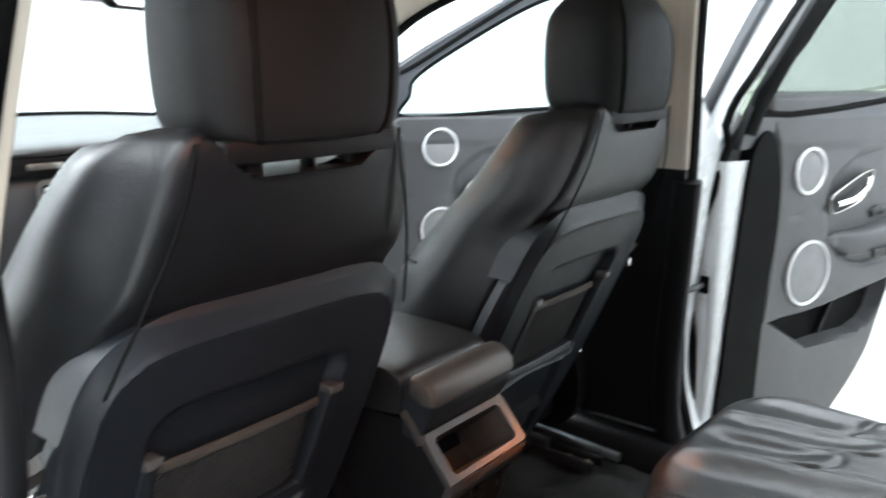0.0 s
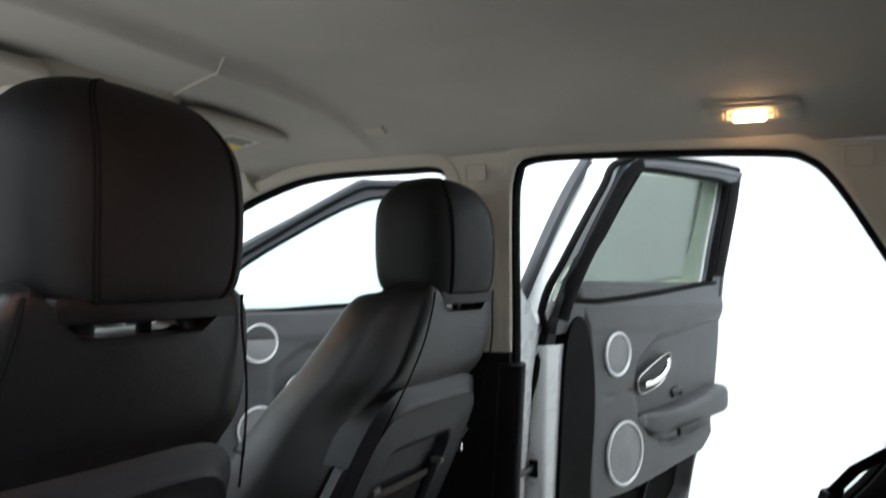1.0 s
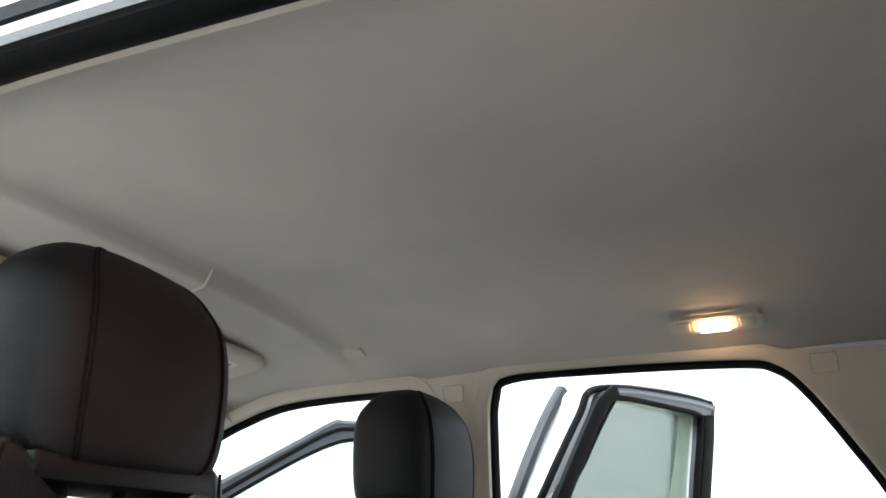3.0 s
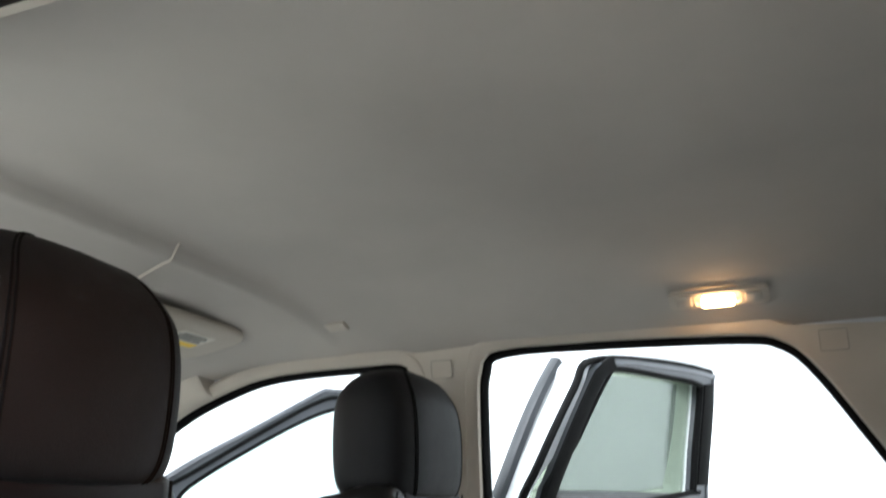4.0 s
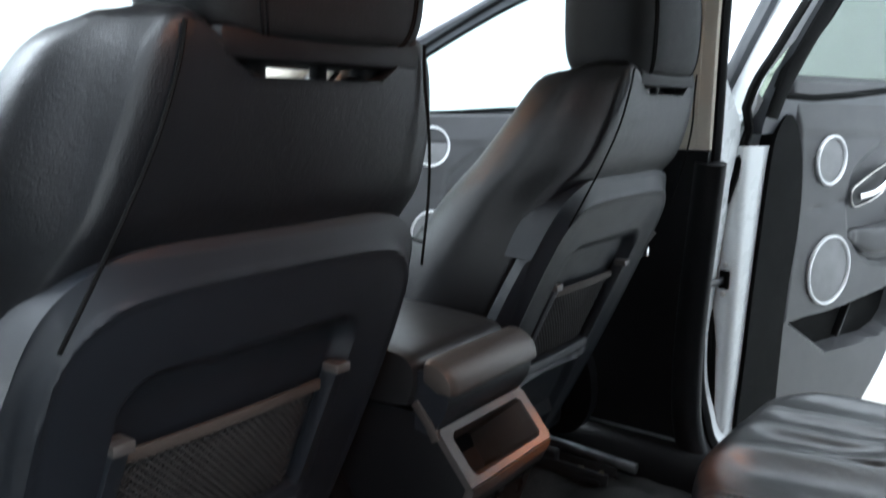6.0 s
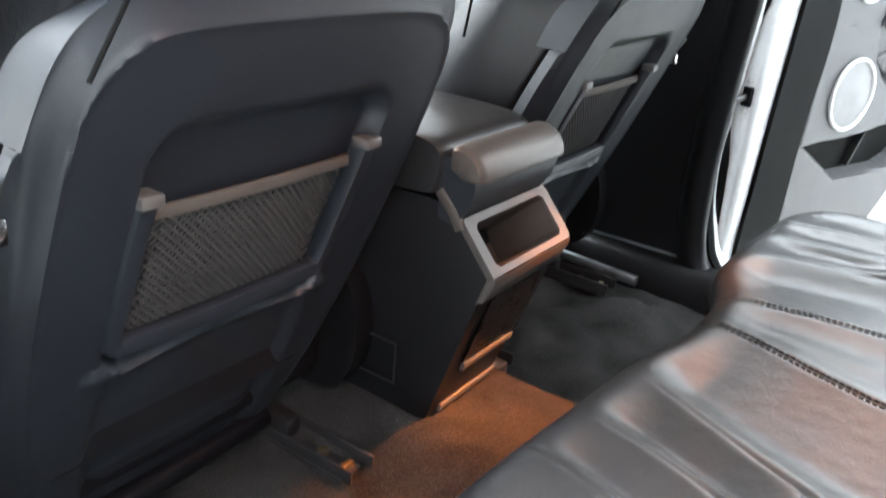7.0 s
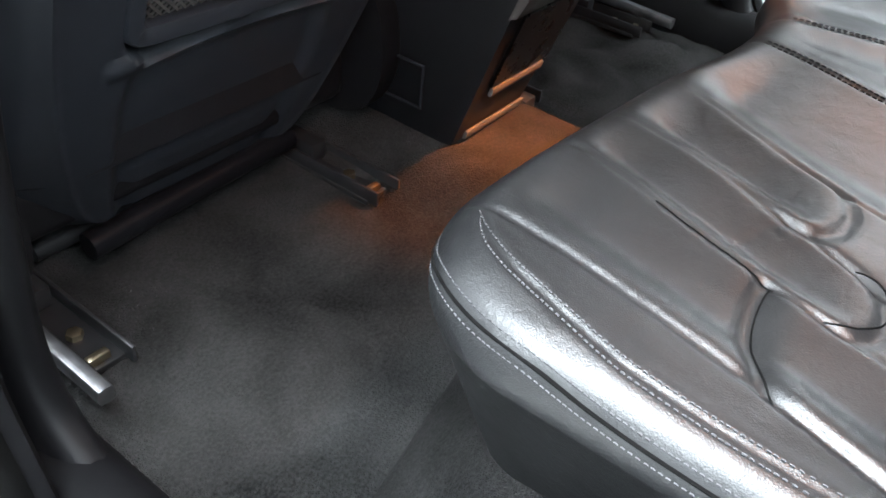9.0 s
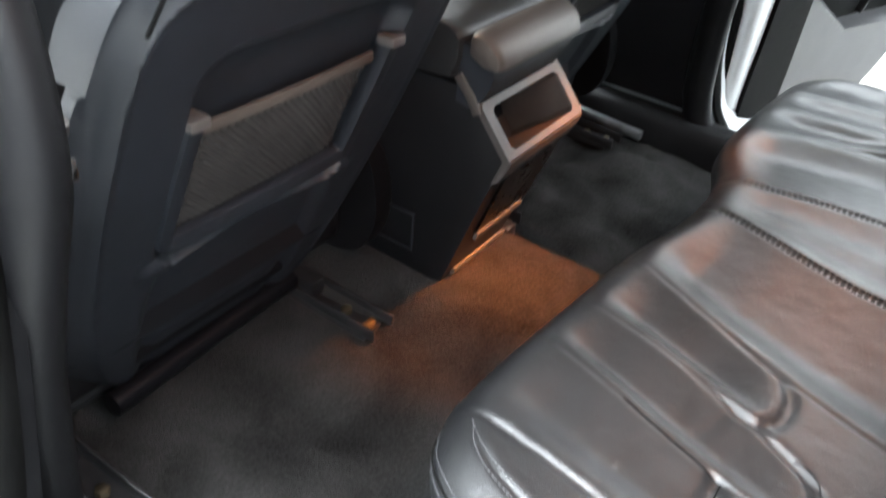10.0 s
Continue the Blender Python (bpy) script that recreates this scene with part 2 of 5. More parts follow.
def curve_table(keys, n):
    """The rows of a table, smoothed."""
    pts = [np.array(k, float) for k in keys]
    out = []
    for i in range(len(pts) - 1):
        a, b, c, d = pts[max(i - 1, 0)], pts[i], pts[i + 1], pts[min(i + 2, len(pts) - 1)]
        for k in range(n):
            t = k / n
            out.append(0.5 * ((2 * b) + (c - a) * t + (2 * a - 5 * b + 4 * c - d) * t * t + (3 * b - a - 3 * c + d) * t**3))
    out.append(pts[-1])
    return out


def step(a, b, x):
    t = min(max((x - a) / (b - a), 0), 1)
    return t * t * (3 - 2 * t)


def groove(d, w):
    return math.exp(-((d / w) ** 2))


# ---------------------------------------------------------------- showroom
X0, X1, Y0, Y1 = -4.8, 2.5, -6.5, 7.0


def panel(name, x0, x1, y0, y1, z0, z1, mat, label, cat):
    bm = bmesh.new()
    block(bm, x0, x1, y0, y1, z0, z1)
    return structure(name, bm, mat, label, cat)


panel("ground", X0, X1, Y0, Y1, -0.2, 0.0, FLOORMAT, "pale beige polished showroom floor", "floor")
panel("ceiling", X0, X1, Y0, Y1, CEIL, CEIL + 0.2, WALLMAT, "plain white showroom ceiling", "ceiling")
panel("wall_east", X1, X1 + 0.2, Y0, Y1, -0.2, CEIL + 0.2, EAST_WALL, "plain white showroom wall", "wall")
panel("wall_west", X0 - 0.2, X0, Y0, Y1, -0.2, CEIL + 0.2, WEST_WALL, "plain pale grey showroom wall", "wall")
panel("wall_north", X0 - 0.2, X1 + 0.2, Y1, Y1 + 0.2, -0.2, CEIL + 0.2, WALLMAT, "plain white showroom wall", "wall")
panel("wall_south", X0 - 0.2, X1 + 0.2, Y0 - 0.2, Y0, -0.2, CEIL + 0.2, WALLMAT, "plain white showroom wall", "wall")
panel("baseboard", X1 - 0.015, X1, Y0, Y1, 0.0, 0.10, FLOORMAT, "pale beige skirting along the white wall", "baseboard")

# ---------------------------------------------------------------- car shell


def side_x(z):
    """Half width of the cabin trim at height z."""
    return min(0.65 - 0.203 * (z - 1.05), 0.735)


REAR_OPEN = [(0.043, 0.58), (0.043, 0.728), (0.019, 1.044), (0.004, 1.30), (-0.008, 1.398), (-0.045, 1.435), (-0.233, 1.437), (-0.479, 1.427),
             (-0.545, 1.412), (-0.59, 1.370), (-0.65, 1.275), (-0.70, 1.183), (-0.722, 1.08), (-0.705, 0.96), (-0.655, 0.86), (-0.586, 0.775),
             (-0.52, 0.705), (-0.455, 0.63), (-0.38, 0.535), (-0.29, 0.445), (-0.18, 0.40), (-0.06, 0.385), (0.0, 0.43), (0.023, 0.487)]
FRONT_OPEN = [(0.118, 1.20), (0.122, 1.36), (0.148, 1.42), (0.246, 1.426), (0.445, 1.421), (0.57, 1.396), (0.727, 1.335), (0.90, 1.22), (1.06, 1.09),
              (1.14, 0.98), (1.15, 0.75), (1.13, 0.52), (1.04, 0.42), (0.80, 0.40), (0.42, 0.40), (0.32, 0.43), (0.275, 0.55), (0.235, 0.85), (0.15, 1.03)]
OUTER = [(-1.55, 0.36), (1.6, 0.36), (1.62, 0.9), (1.45, 1.02), (1.10, 1.20), (0.82, 1.365), (0.60, 1.452), (0.30, 1.490), (-0.3, 1.490), (-0.8, 1.470), (-1.2, 1.42), (-1.55, 1.25)]


def flat_spline(pts, n=6):
    return [(v.x, v.y) for v in spline([(a, b, 0) for a, b in pts], n, True)]


for sx, side in ((1, "right"), (-1, "left")):
    near = 0.060 if sx < 0 else 0.0
    ro, fo = flat_spline([(u + (near * step(0.80, 1.05, v) - 0.012 * (near > 0)) * step(-0.3, -0.05, u) - near * step(-0.42, -0.6, u) * step(1.1, 1.25, v), v - 0.15 * near * step(1.34, 1.42, v)) for u, v in REAR_OPEN]), flat_spline(FRONT_OPEN)
    bm = bmesh.new()
    plate(bm, OUTER, [ro, fo], lambda u, v, d: Vector((sx * (side_x(v) + 0.018 + d * (0.3 + 1.4 * step(1.20, 1.08, v))), u, v)), 0.10)
    structure("body_side", bm, PAINT, "white painted car body side with two door openings", "car body", 25)
    bm = bmesh.new()
    plate(bm, [(-1.45, 0.37), (-0.31, 0.37), (-0.325, 0.46), (-0.40, 0.545), (-0.475, 0.64), (-0.54, 0.715), (-0.605, 0.785), (-0.675, 0.87), (-0.725, 0.95), (-1.45, 0.95)], [],
          lambda u, v, d: Vector((sx * (side_x(v) - 0.003 + d), u, v)), 0.016)
    structure("wheel_arch_trim", bm, PLASTIC, "black trim beside the rear bench", "trim")
    # trim on the inside, beige above the belt and black below it
    bm = bmesh.new()
    plate(bm, [(0.017 + near, 1.042), (0.113, 1.042), (0.116, 1.20), (0.12, 1.36), (0.135, 1.40), (0.15, 1.438), (-0.045 + near, 1.447), (-0.001 + near, 1.400), (0.010 + near, 1.30)], [],
          lambda u, v, d: Vector((sx * (side_x(v) - 0.004 + d), u, v)), 0.014)
    structure("pillar_trim_upper", bm, TRIM, "beige upper trim of the centre door pillar", "trim")
    bm = bmesh.new()
    plate(bm, [(0.03, 0.44), (0.30, 0.44), (0.27, 0.55), (0.232, 0.85), (0.148, 1.03), (0.148, 1.040), (0.017 + near, 1.040), (0.040, 0.728), (0.041, 0.60)], [],
          lambda u, v, d: Vector((sx * (side_x(v) - 0.010 + d), u, v)), 0.02)
    structure("pillar_trim_lower", bm, PLASTIC, "black lower trim of the centre door pillar", "trim")
    bm = bmesh.new()
    if sx > 0:
        foot = [(0.660, 0.018, 1.02), (0.690, 0.035, 0.85), (0.712, 0.048, 0.70), (0.716, 0.050, 0.58), (0.712, 0.040, 0.48), (0.705, 0.012, 0.415), (0.70, -0.05, 0.375), (0.69, -0.14, 0.362)]
    else:
        foot = [(0.645, 0.110, 1.06), (0.655, 0.080, 1.01), (0.664, 0.054, 0.955), (0.672, 0.042, 0.90), (0.680, 0.052, 0.84), (0.685, 0.074, 0.75), (0.687, 0.090, 0.66), (0.688, 0.103, 0.57), (0.689, 0.104, 0.49), (0.690, 0.066, 0.425), (0.694, -0.04, 0.386), (0.696, -0.14, 0.372)]
    tube(bm, spline([(sx * p, q, r) for p, q, r in foot], 6), 0.030, 0.022, seg=14, up=(sx, 0, 0.2), square=0.1)
    structure("pillar_foot_trim", bm, PLASTIC, "black rounded trim at the foot of the pillar", "trim")
    for lp, nm in ((ro, "rear"), (fo, "front")):
        bm = bmesh.new()
        mid = Vector((sum(u for u, v in lp), sum(v for u, v in lp))) / len(lp)
        inner = [Vector(q) + (mid - Vector(q)).normalized() * 0.003 for q in lp]
        tube(bm, [Vector((sx * (side_x(q.y) + 0.024), q.x, q.y)) for q in inner], 0.0115, 0.016, closed=True, seg=8, up=(1, 0, 0))
        if near and nm == "rear":
            top = [q for q in inner if q.y > 1.38]
            tube(bm, [Vector((sx * (side_x(q.y) + 0.026), q.x, q.y + 0.022)) for q in top], 0.017, 0.024, seg=8, up=(1, 0, 0))
            lip = bmesh.new()
            edge_run = [q + (q - mid).normalized() * 0.046 for q in inner if q.y > 1.25]
            turn = max(range(len(edge_run)), key=lambda i: (edge_run[i] - edge_run[i - 1]).length)
            edge_run = edge_run[turn:] + edge_run[:turn]
            tube(lip, [Vector((sx * (side_x(q.y) - 0.016), q.x, q.y)) for q in edge_run], 0.006, 0.004, seg=8, up=(1, 0, 0))
            structure("lining_edge", lip, TRIM, "rounded beige edge of the lining above the door opening", "trim")
        structure("door_seal", bm, RUBBER, f"black rubber seal round the {nm} door opening", "door seal")
        # lining that turns out through the opening: beige above the belt, black below
        n = len(lp)
        for beige in (True, False):
            inside = [(v > 1.041) == beige for u, v in lp]
            start = next(i for i in range(n) if inside[i] and not inside[i - 1])
            run = []
            while inside[start % n] and len(run) < n:
                run.append(lp[start % n])
                start += 1
            cu, cv = sum(u for u, v in lp) / n, sum(v for u, v in lp) / n
            bm = bmesh.new()
            rows = []
            for du, dx in ((0.030, 0.004), (0.022, -0.007), (0.008, -0.009), (-0.001, -0.004), (-0.002, 0.003), (-0.002, 0.013), (0.02, 0.015)):
                row = []
                for i, (u, v) in enumerate(run):
                    a, b = run[max(i - 1, 0)], run[min(i + 1, len(run) - 1)]
                    t = Vector((b[0] - a[0], b[1] - a[1])).normalized()
                    o = Vector((t.y, -t.x))
                    if o.dot(Vector((u - cu, v - cv))) < 0:
                        o = -o
                    row.append(Vector((sx * (side_x(v + o.y * du) + dx), u + o.x * du, v + o.y * du)))
                rows.append(row)
            skin(bm, rows, closed=False, cap=False)
            structure("opening_lining", bm, TRIM if beige else PLASTIC, ("beige" if beige else "black") + f" lining at the edge of the {nm} door opening", "trim")
    # rear quarter trim
    bm = bmesh.new()
    plate(bm, [(-1.5, 0.95), (-0.745, 0.95), (-0.745, 1.08), (-0.722, 1.183), (-0.67, 1.278), (-0.61, 1.375), (-0.56, 1.415), (-0.50, 1.436), (-1.2, 1.40), (-1.5, 1.24)], [],
          lambda u, v, d: Vector((sx * (side_x(v) - 0.008 + d), u, v)), 0.018)
    structure("quarter_trim", bm, TRIM, "beige trim on the rear quarter pillar", "trim")
    # sill
    bm = bmesh.new()
    prof = [(0.652, 0.355), (0.656, 0.39), (0.666, 0.422), (0.685, 0.436), (0.715, 0.436), (0.738, 0.42), (0.742, 0.355)]
    prof = [(v.x, v.y) for v in spline([(p, q, 0) for p, q in prof], 4)]
    rows = []
    for i in range(92):
        y = 1.15 - 0.02 * i
        lift = 0.22 * step(-0.34, -0.66, y)
        rows.append([Vector((sx * p, y, q + lift * step(0.355, 0.44, q))) for p, q in prof])
    skin(bm, rows)
    structure("sill_trim", bm, PLASTIC, "black plastic sill trim below the door openings", "trim")


def roof_z(x, y):
    z0, zh = mix3(y, ROOF)
    return z0 - (z0 - zh) * min(abs(x) / 0.575, 1.1) ** 4


ROOF = [tuple(r) for r in curve_table([(-1.5, 1.38, 1.30), (-1.2, 1.455, 1.39), (-0.8, 1.512, 1.437), (-0.4, 1.532, 1.437), (0.0, 1.535, 1.440), (0.20, 1.531, 1.440), (0.258, 1.526, 1.440),
                                       (0.282, 1.503, 1.440), (0.315, 1.503, 1.440), (0.45, 1.494, 1.437), (0.62, 1.462, 1.42), (0.80, 1.412, 1.385)], 8)]
bm = bmesh.new()
sheet(bm, 60, 230, lambda u, v: ((u - 0.5) * 1.16, -1.5 + 2.3 * v, roof_z((u - 0.5) * 1.16, -1.5 + 2.3 * v)))
structure("headliner", bm, LINER, "beige fabric headliner lining the car roof", "ceiling")
bm = bmesh.new()
sheet(bm, 24, 40, lambda u, v: ((u - 0.5) * 1.2, -1.55 + 2.45 * v, roof_z((u - 0.5) * 1.1, -1.5 + 2.3 * v) + 0.06))
structure("roof_panel", bm, PAINT, "white painted steel car roof", "car roof")

# floor
def floor_z(x, y):
    hump = 0.055 * step(0.19, 0.09, abs(x)) + 0.05 * step(0.655, 0.70, abs(x))
    heel = 0.10 * step(-0.20, -0.28, y)
    hump += 0.040 * math.exp(-((x - 0.525) / 0.045) ** 2 - ((y - 0.080) / 0.050) ** 2)
    return 0.365 + hump + heel + 0.004 * noise.noise(Vector((x * 9, y * 9, 0))) + 0.012 * step(0.0, 0.5, y) + 0.012 * step(0.20, 0.32, x) * step(-0.12, 0.02, y) * noise.noise(Vector((x * 17, y * 17, 4.0)))


bm = bmesh.new()
sheet(bm, 100, 150, lambda u, v: ((u - 0.5) * 1.40, -1.5 + 3.0 * v, floor_z((u - 0.5) * 1.40, -1.5 + 3.0 * v)))
structure("floor", bm, CARPET, "dark grey pile carpet on the car floor", "carpet")


def heel_line(x):
    return -0.102 - 0.195 * max(abs(x) - 0.36, 0) - 0.055 * step(0.34, 0.14, abs(x))


bm = bmesh.new()
rows = []
for i in range(71):
    x = -0.63 + 1.26 * i / 70
    y0, z0 = heel_line(x), floor_z(x, heel_line(x))
    rows.append([Vector((x, y0 - a, z0 + b)) for a, b in ((0.0, -0.02), (0.0, 0.001), (0.003, 0.006), (0.05, 0.064), (0.10, 0.115), (0.16, 0.13), (0.165, 0.05))])
skin(bm, rows)
structure("heel_panel", bm, CARPET, "dark grey carpet panel that slopes up under the bench", "carpet")
panel("underbody", -0.74, 0.74, -1.55, 1.6, 0.24, 0.30, BLACK_STEEL, "black steel underbody of the car", "car body")
panel("bulkhead", -0.70, 0.70, 1.5, 1.56, 0.30, 1.0, PLASTIC, "black bulkhead behind the dashboard", "car body")
panel("tailgate", -0.66, 0.66, -1.56, -1.5, 0.30, 1.36, PLASTIC, "black inner face of the tailgate", "car body")

# ---------------------------------------------------------------- front seats


def seat_loop(yr, wr, ws, db, dc, z):
    """One level of the backrest, half by half: rear, side, bolster, centre."""
    half = [(0.0, yr - 0.004), (wr * 0.6, yr - 0.002), (wr * 0.93, yr + 0.004), (wr * 1.02, yr + 0.025), (ws, yr + db * 0.5), (ws * 0.99, yr + db * 0.8), (ws * 0.90, yr + db),
            (ws * 0.72, yr + db * 0.93), (ws * 0.55, yr + dc * 1.06), (ws * 0.25, yr + dc)]
    pts = half + [(0.0, yr + dc)] + [(-a, b) for a, b in half[:0:-1]]
    return [Vector((p.x, p.y, z)) for p in spline([(a, b, 0) for a, b in pts], 4, True)]


BACK = [(0.445, 0.325, 0.200, 0.215, 0.17, 0.12), (0.55, 0.280, 0.228, 0.250, 0.18, 0.11), (0.70, 0.212, 0.236, 0.268, 0.20, 0.11), (0.85, 0.146, 0.228, 0.268, 0.20, 0.11),
        (0.96, 0.096, 0.205, 0.245, 0.175, 0.115), (1.00, 0.070, 0.196, 0.236, 0.170, 0.115), (1.04, 0.036, 0.185, 0.225, 0.17, 0.12), (1.10, 0.014, 0.172, 0.210, 0.15, 0.11), (1.15, 0.004, 0.157, 0.188, 0.13, 0.10),
        (1.172, 0.003, 0.144, 0.166, 0.11, 0.085)]


def seat_back():
    bm = bmesh.new()
    loops = [seat_loop(*r[1:], r[0]) for r in curve_table(BACK, 6)]
    top = loops[-1]
    mid = Vector((0, 0.05, 1.172))
    for k, lift in ((0.95, 0.006), (0.85, 0.011), (0.65, 0.014), (0.4, 0.015), (0.15, 0.015)):
        loops.append([mid + (p - mid) * k + Vector((0, 0, lift)) for p in top])
    for lp in loops:
        for p in lp:
            dip = 1.137 + 0.052 * step(0.072 + 0.07 * step(0.03, 0.08, p.y), 0.130 + 0.06 * step(0.03, 0.08, p.y), abs(p.x))
            p.z = min(p.z, dip)
    skin(bm, loops)
    return bm


def shell_y(x, z):
    return 0.043 + 0.43 * (1.005 - z) if z < 1.005 else 0.043


SHELL_TOP = curve_table([(0.0, 1.0150), (0.06, 1.0150), (0.10, 1.0140), (0.14, 1.0105), (0.166, 1.003), (0.187, 0.990), (0.202, 0.973), (0.213, 0.946), (0.222, 0.90)], 5)
SHELL_SIDE = curve_table([(0.440, 0.165), (0.455, 0.188), (0.50, 0.210), (0.58, 0.229), (0.67, 0.238), (0.76, 0.239), (0.84, 0.234), (0.90, 0.222)], 5)
SHELL_LOW = 0.440


def shell_relief(x, z):
    """Depth of the moulding at a point of the shell: a dished pocket, a ledge below it and a hollow apron."""
    q = math.hypot(max(abs(x) - 0.100, 0), max(abs(z - 0.780) - 0.090, 0)) - 0.035
    y = 0.022 * step(0.004, -0.011, q)
    ledge = 0.658 + 0.004 * math.cos(x * 14)
    y -= 0.007 * step(ledge - 0.010, ledge - 0.004, z) * step(ledge + 0.014, ledge + 0.004, z) * step(0.158, 0.140, abs(x))
    wide = 0.128 - 0.018 * step(0.62, 0.52, z) + 0.012 * math.sin((z - 0.44) * 20)
    y += 0.012 * step(ledge - 0.002, ledge - 0.022, z) * step(wide + 0.012, wide - 0.012, abs(x))
    y -= 0.006 * step(0.520, 0.500, z) * step(wide, wide - 0.03, abs(x))
    return y


def seat_shell():
    bm = bmesh.new()
    nu, nv = 72, 110
    rows = []
    for j in range(nv + 1):
        v = 1 - (1 - j / nv) ** 1.35
        wide = mix3(SHELL_LOW + (0.90 - SHELL_LOW) * v, SHELL_SIDE)[0]
        row = []
        for i in range(-nu, nu + 1):
            k = abs(i) / nu
            x = math.copysign(wide * (1 - (1 - k) ** 1.35), i)
            top = mix3(abs(x), SHELL_TOP)[0]
            z = SHELL_LOW + (top - SHELL_LOW) * v
            slope = (mix3(abs(x) + 0.004, SHELL_TOP)[0] - mix3(max(abs(x) - 0.004, 0), SHELL_TOP)[0]) / 0.008
            e1, e2 = wide - abs(x), (top - z) / math.hypot(1, slope)
            e = max(-math.log(math.exp(-220 * e1) + math.exp(-220 * e2)) / 220, 0)
            roll = 0.034
            y = shell_y(x, z) - 0.006 + shell_relief(x, z)
            if e < roll:
                y += (0.018 + 0.007 * e2 / (e1 + e2 + 1e-6)) * (1 - e / roll) ** 1.1
            y -= 0.0018 * groove(e - roll - 0.001, 0.004)
            row.append(Vector((x, y, z)))
        rows.append(row)
    rows = [[r[0] + Vector((0.003, 0.018, 0))] + r + [r[-1] + Vector((-0.003, 0.018, 0))] for r in rows]
    rows.append([p + Vector((0, 0.05, 0.002)) for p in rows[-1]])
    rows.insert(0, [p + Vector((0, 0.04, 0)) for p in rows[0]])
    skin(bm, rows, closed=False, cap=False)
    return bm


REST = [(1.164, 0.108, 0.004, 0.110), (1.172, 0.127, -0.010, 0.124), (1.20, 0.138, -0.017, 0.132), (1.26, 0.141, -0.018, 0.135), (1.309, 0.137, -0.011, 0.132),
        (1.340, 0.124, 0.004, 0.116), (1.359, 0.102, 0.020, 0.094), (1.367, 0.06, 0.040, 0.07)]


def rest_pt(z, w, ya, yb, a, puff=0.0, inner=0.925, taper=0.21):
    c, s = math.cos(a), math.sin(a)
    px = 0.014 + ((1.0 if c > 0 else inner) * w + puff) * math.copysign(abs(c) ** 0.46, c) * (1 - taper * max(s, 0))
    py = (ya + yb) / 2 + ((yb - ya) / 2 + puff) * math.copysign(abs(s) ** 0.46, s) + 0.010 * (px / 0.13) ** 2 * (s < 0)
    return Vector((px, py, z - 0.010 * (px / 0.13) ** 2 * step(1.305, 1.377, z)))


def headrest_pad(inner, taper):
    bm = bmesh.new()
    n = 56
    skin(bm, [[rest_pt(*r, 2 * math.pi * i / n, 0.0, inner, taper) for i in range(n)] for r in curve_table(REST, 6)])
    return bm


def seat_net():
    """Diamond net of cords over the pocket."""
    bm = bmesh.new()

    def pt(x, z, lift=0.0):
        sag = 0.010 * (1 - (x / 0.115) ** 2) * (1 - ((z - 0.765) / 0.075) ** 2)
        return Vector((x, shell_y(x, z) + 0.008 - sag * 0.5 + lift, z))

    zt, zb, w, cell = 0.822, 0.694, 0.116, 0.0086
    n = int((2 * w + (zt - zb)) / cell) + 1
    for k in range(n):
        for sgn in (1, -1):
            path = []
            for j in range(9):
                z = zb + (zt - zb) * j / 8
                x = sgn * (-w - (zt - zb) + k * cell + (z - zb))
                if abs(x) <= w:
                    path.append(pt(x, z, 0.0006 * sgn))
            if len(path) > 1:
                tube(bm, path, 0.0019, 0.0010, seg=4, up=(0, 1, 0))
    return bm


def band(path, ra, rb, up=(0, 1, 0), seg=10, square=0.5, closed=False):
    bm = bmesh.new()
    tube(bm, path, ra, rb, closed=closed, seg=seg, up=up, square=square)
    return bm


def one_block(x0, x1, y0, y1, z0, z1, r=0.004, seg=2):
    bm = bmesh.new()
    block(bm, x0, x1, y0, y1, z0, z1, r, seg)
    return bm


def one_disc(c, axis, r, d, n=20, rd=0.0):
    bm = bmesh.new()
    disc(bm, c, axis, r, d, n, rd)
    return bm


def drape(x0, x1, y0, y1, corner, top, low, step_=0.01, edge=0.05, relief=None, lean=0.0):
    """A cushion: a rounded rectangle in plan with a soft edge, its sides hanging down to low."""
    bm = bmesh.new()
    cx, cy, hx, hy = (x0 + x1) / 2, (y0 + y1) / 2, (x1 - x0) / 2, (y1 - y0) / 2
    drop = top - low
    nx, ny = int((2 * hx + 2 * drop) / step_), int((2 * hy + 2 * drop) / max(step_, 0.005))

    def fn(u, v):
        px, py = (2 * u - 1) * (hx + drop), (2 * v - 1) * (hy + drop)
        qx, qy = abs(px) - (hx - corner), abs(py) - (hy - corner)
        if max(qx, qy) <= 0:
            sd, gx, gy = max(qx, qy) - corner, 0, 0
        else:
            ax, ay = max(qx, 0), max(qy, 0)
            ln = math.hypot(ax, ay)
            sd, gx, gy = ln - corner, math.copysign(ax / ln, px), math.copysign(ay / ln, py)
        z = 0.0
        if sd > 0:
            px, py = px - gx * sd, py - gy * sd
            sd = min(sd, drop)
            z = -edge - sd * (drop - edge) / drop
            px -= gx * lean * sd
            py -= gy * lean * sd
        elif sd > -edge:
            z = -(edge - math.sqrt(max(edge**2 - (edge + sd) ** 2, 0)))
        fade = step(0.0, -edge, sd)
        x, y = cx + px, cy + py
        return (x, y, top + z + (relief(x, y) * fade if relief else 0))

    sheet(bm, nx, ny, fn)
    return bm


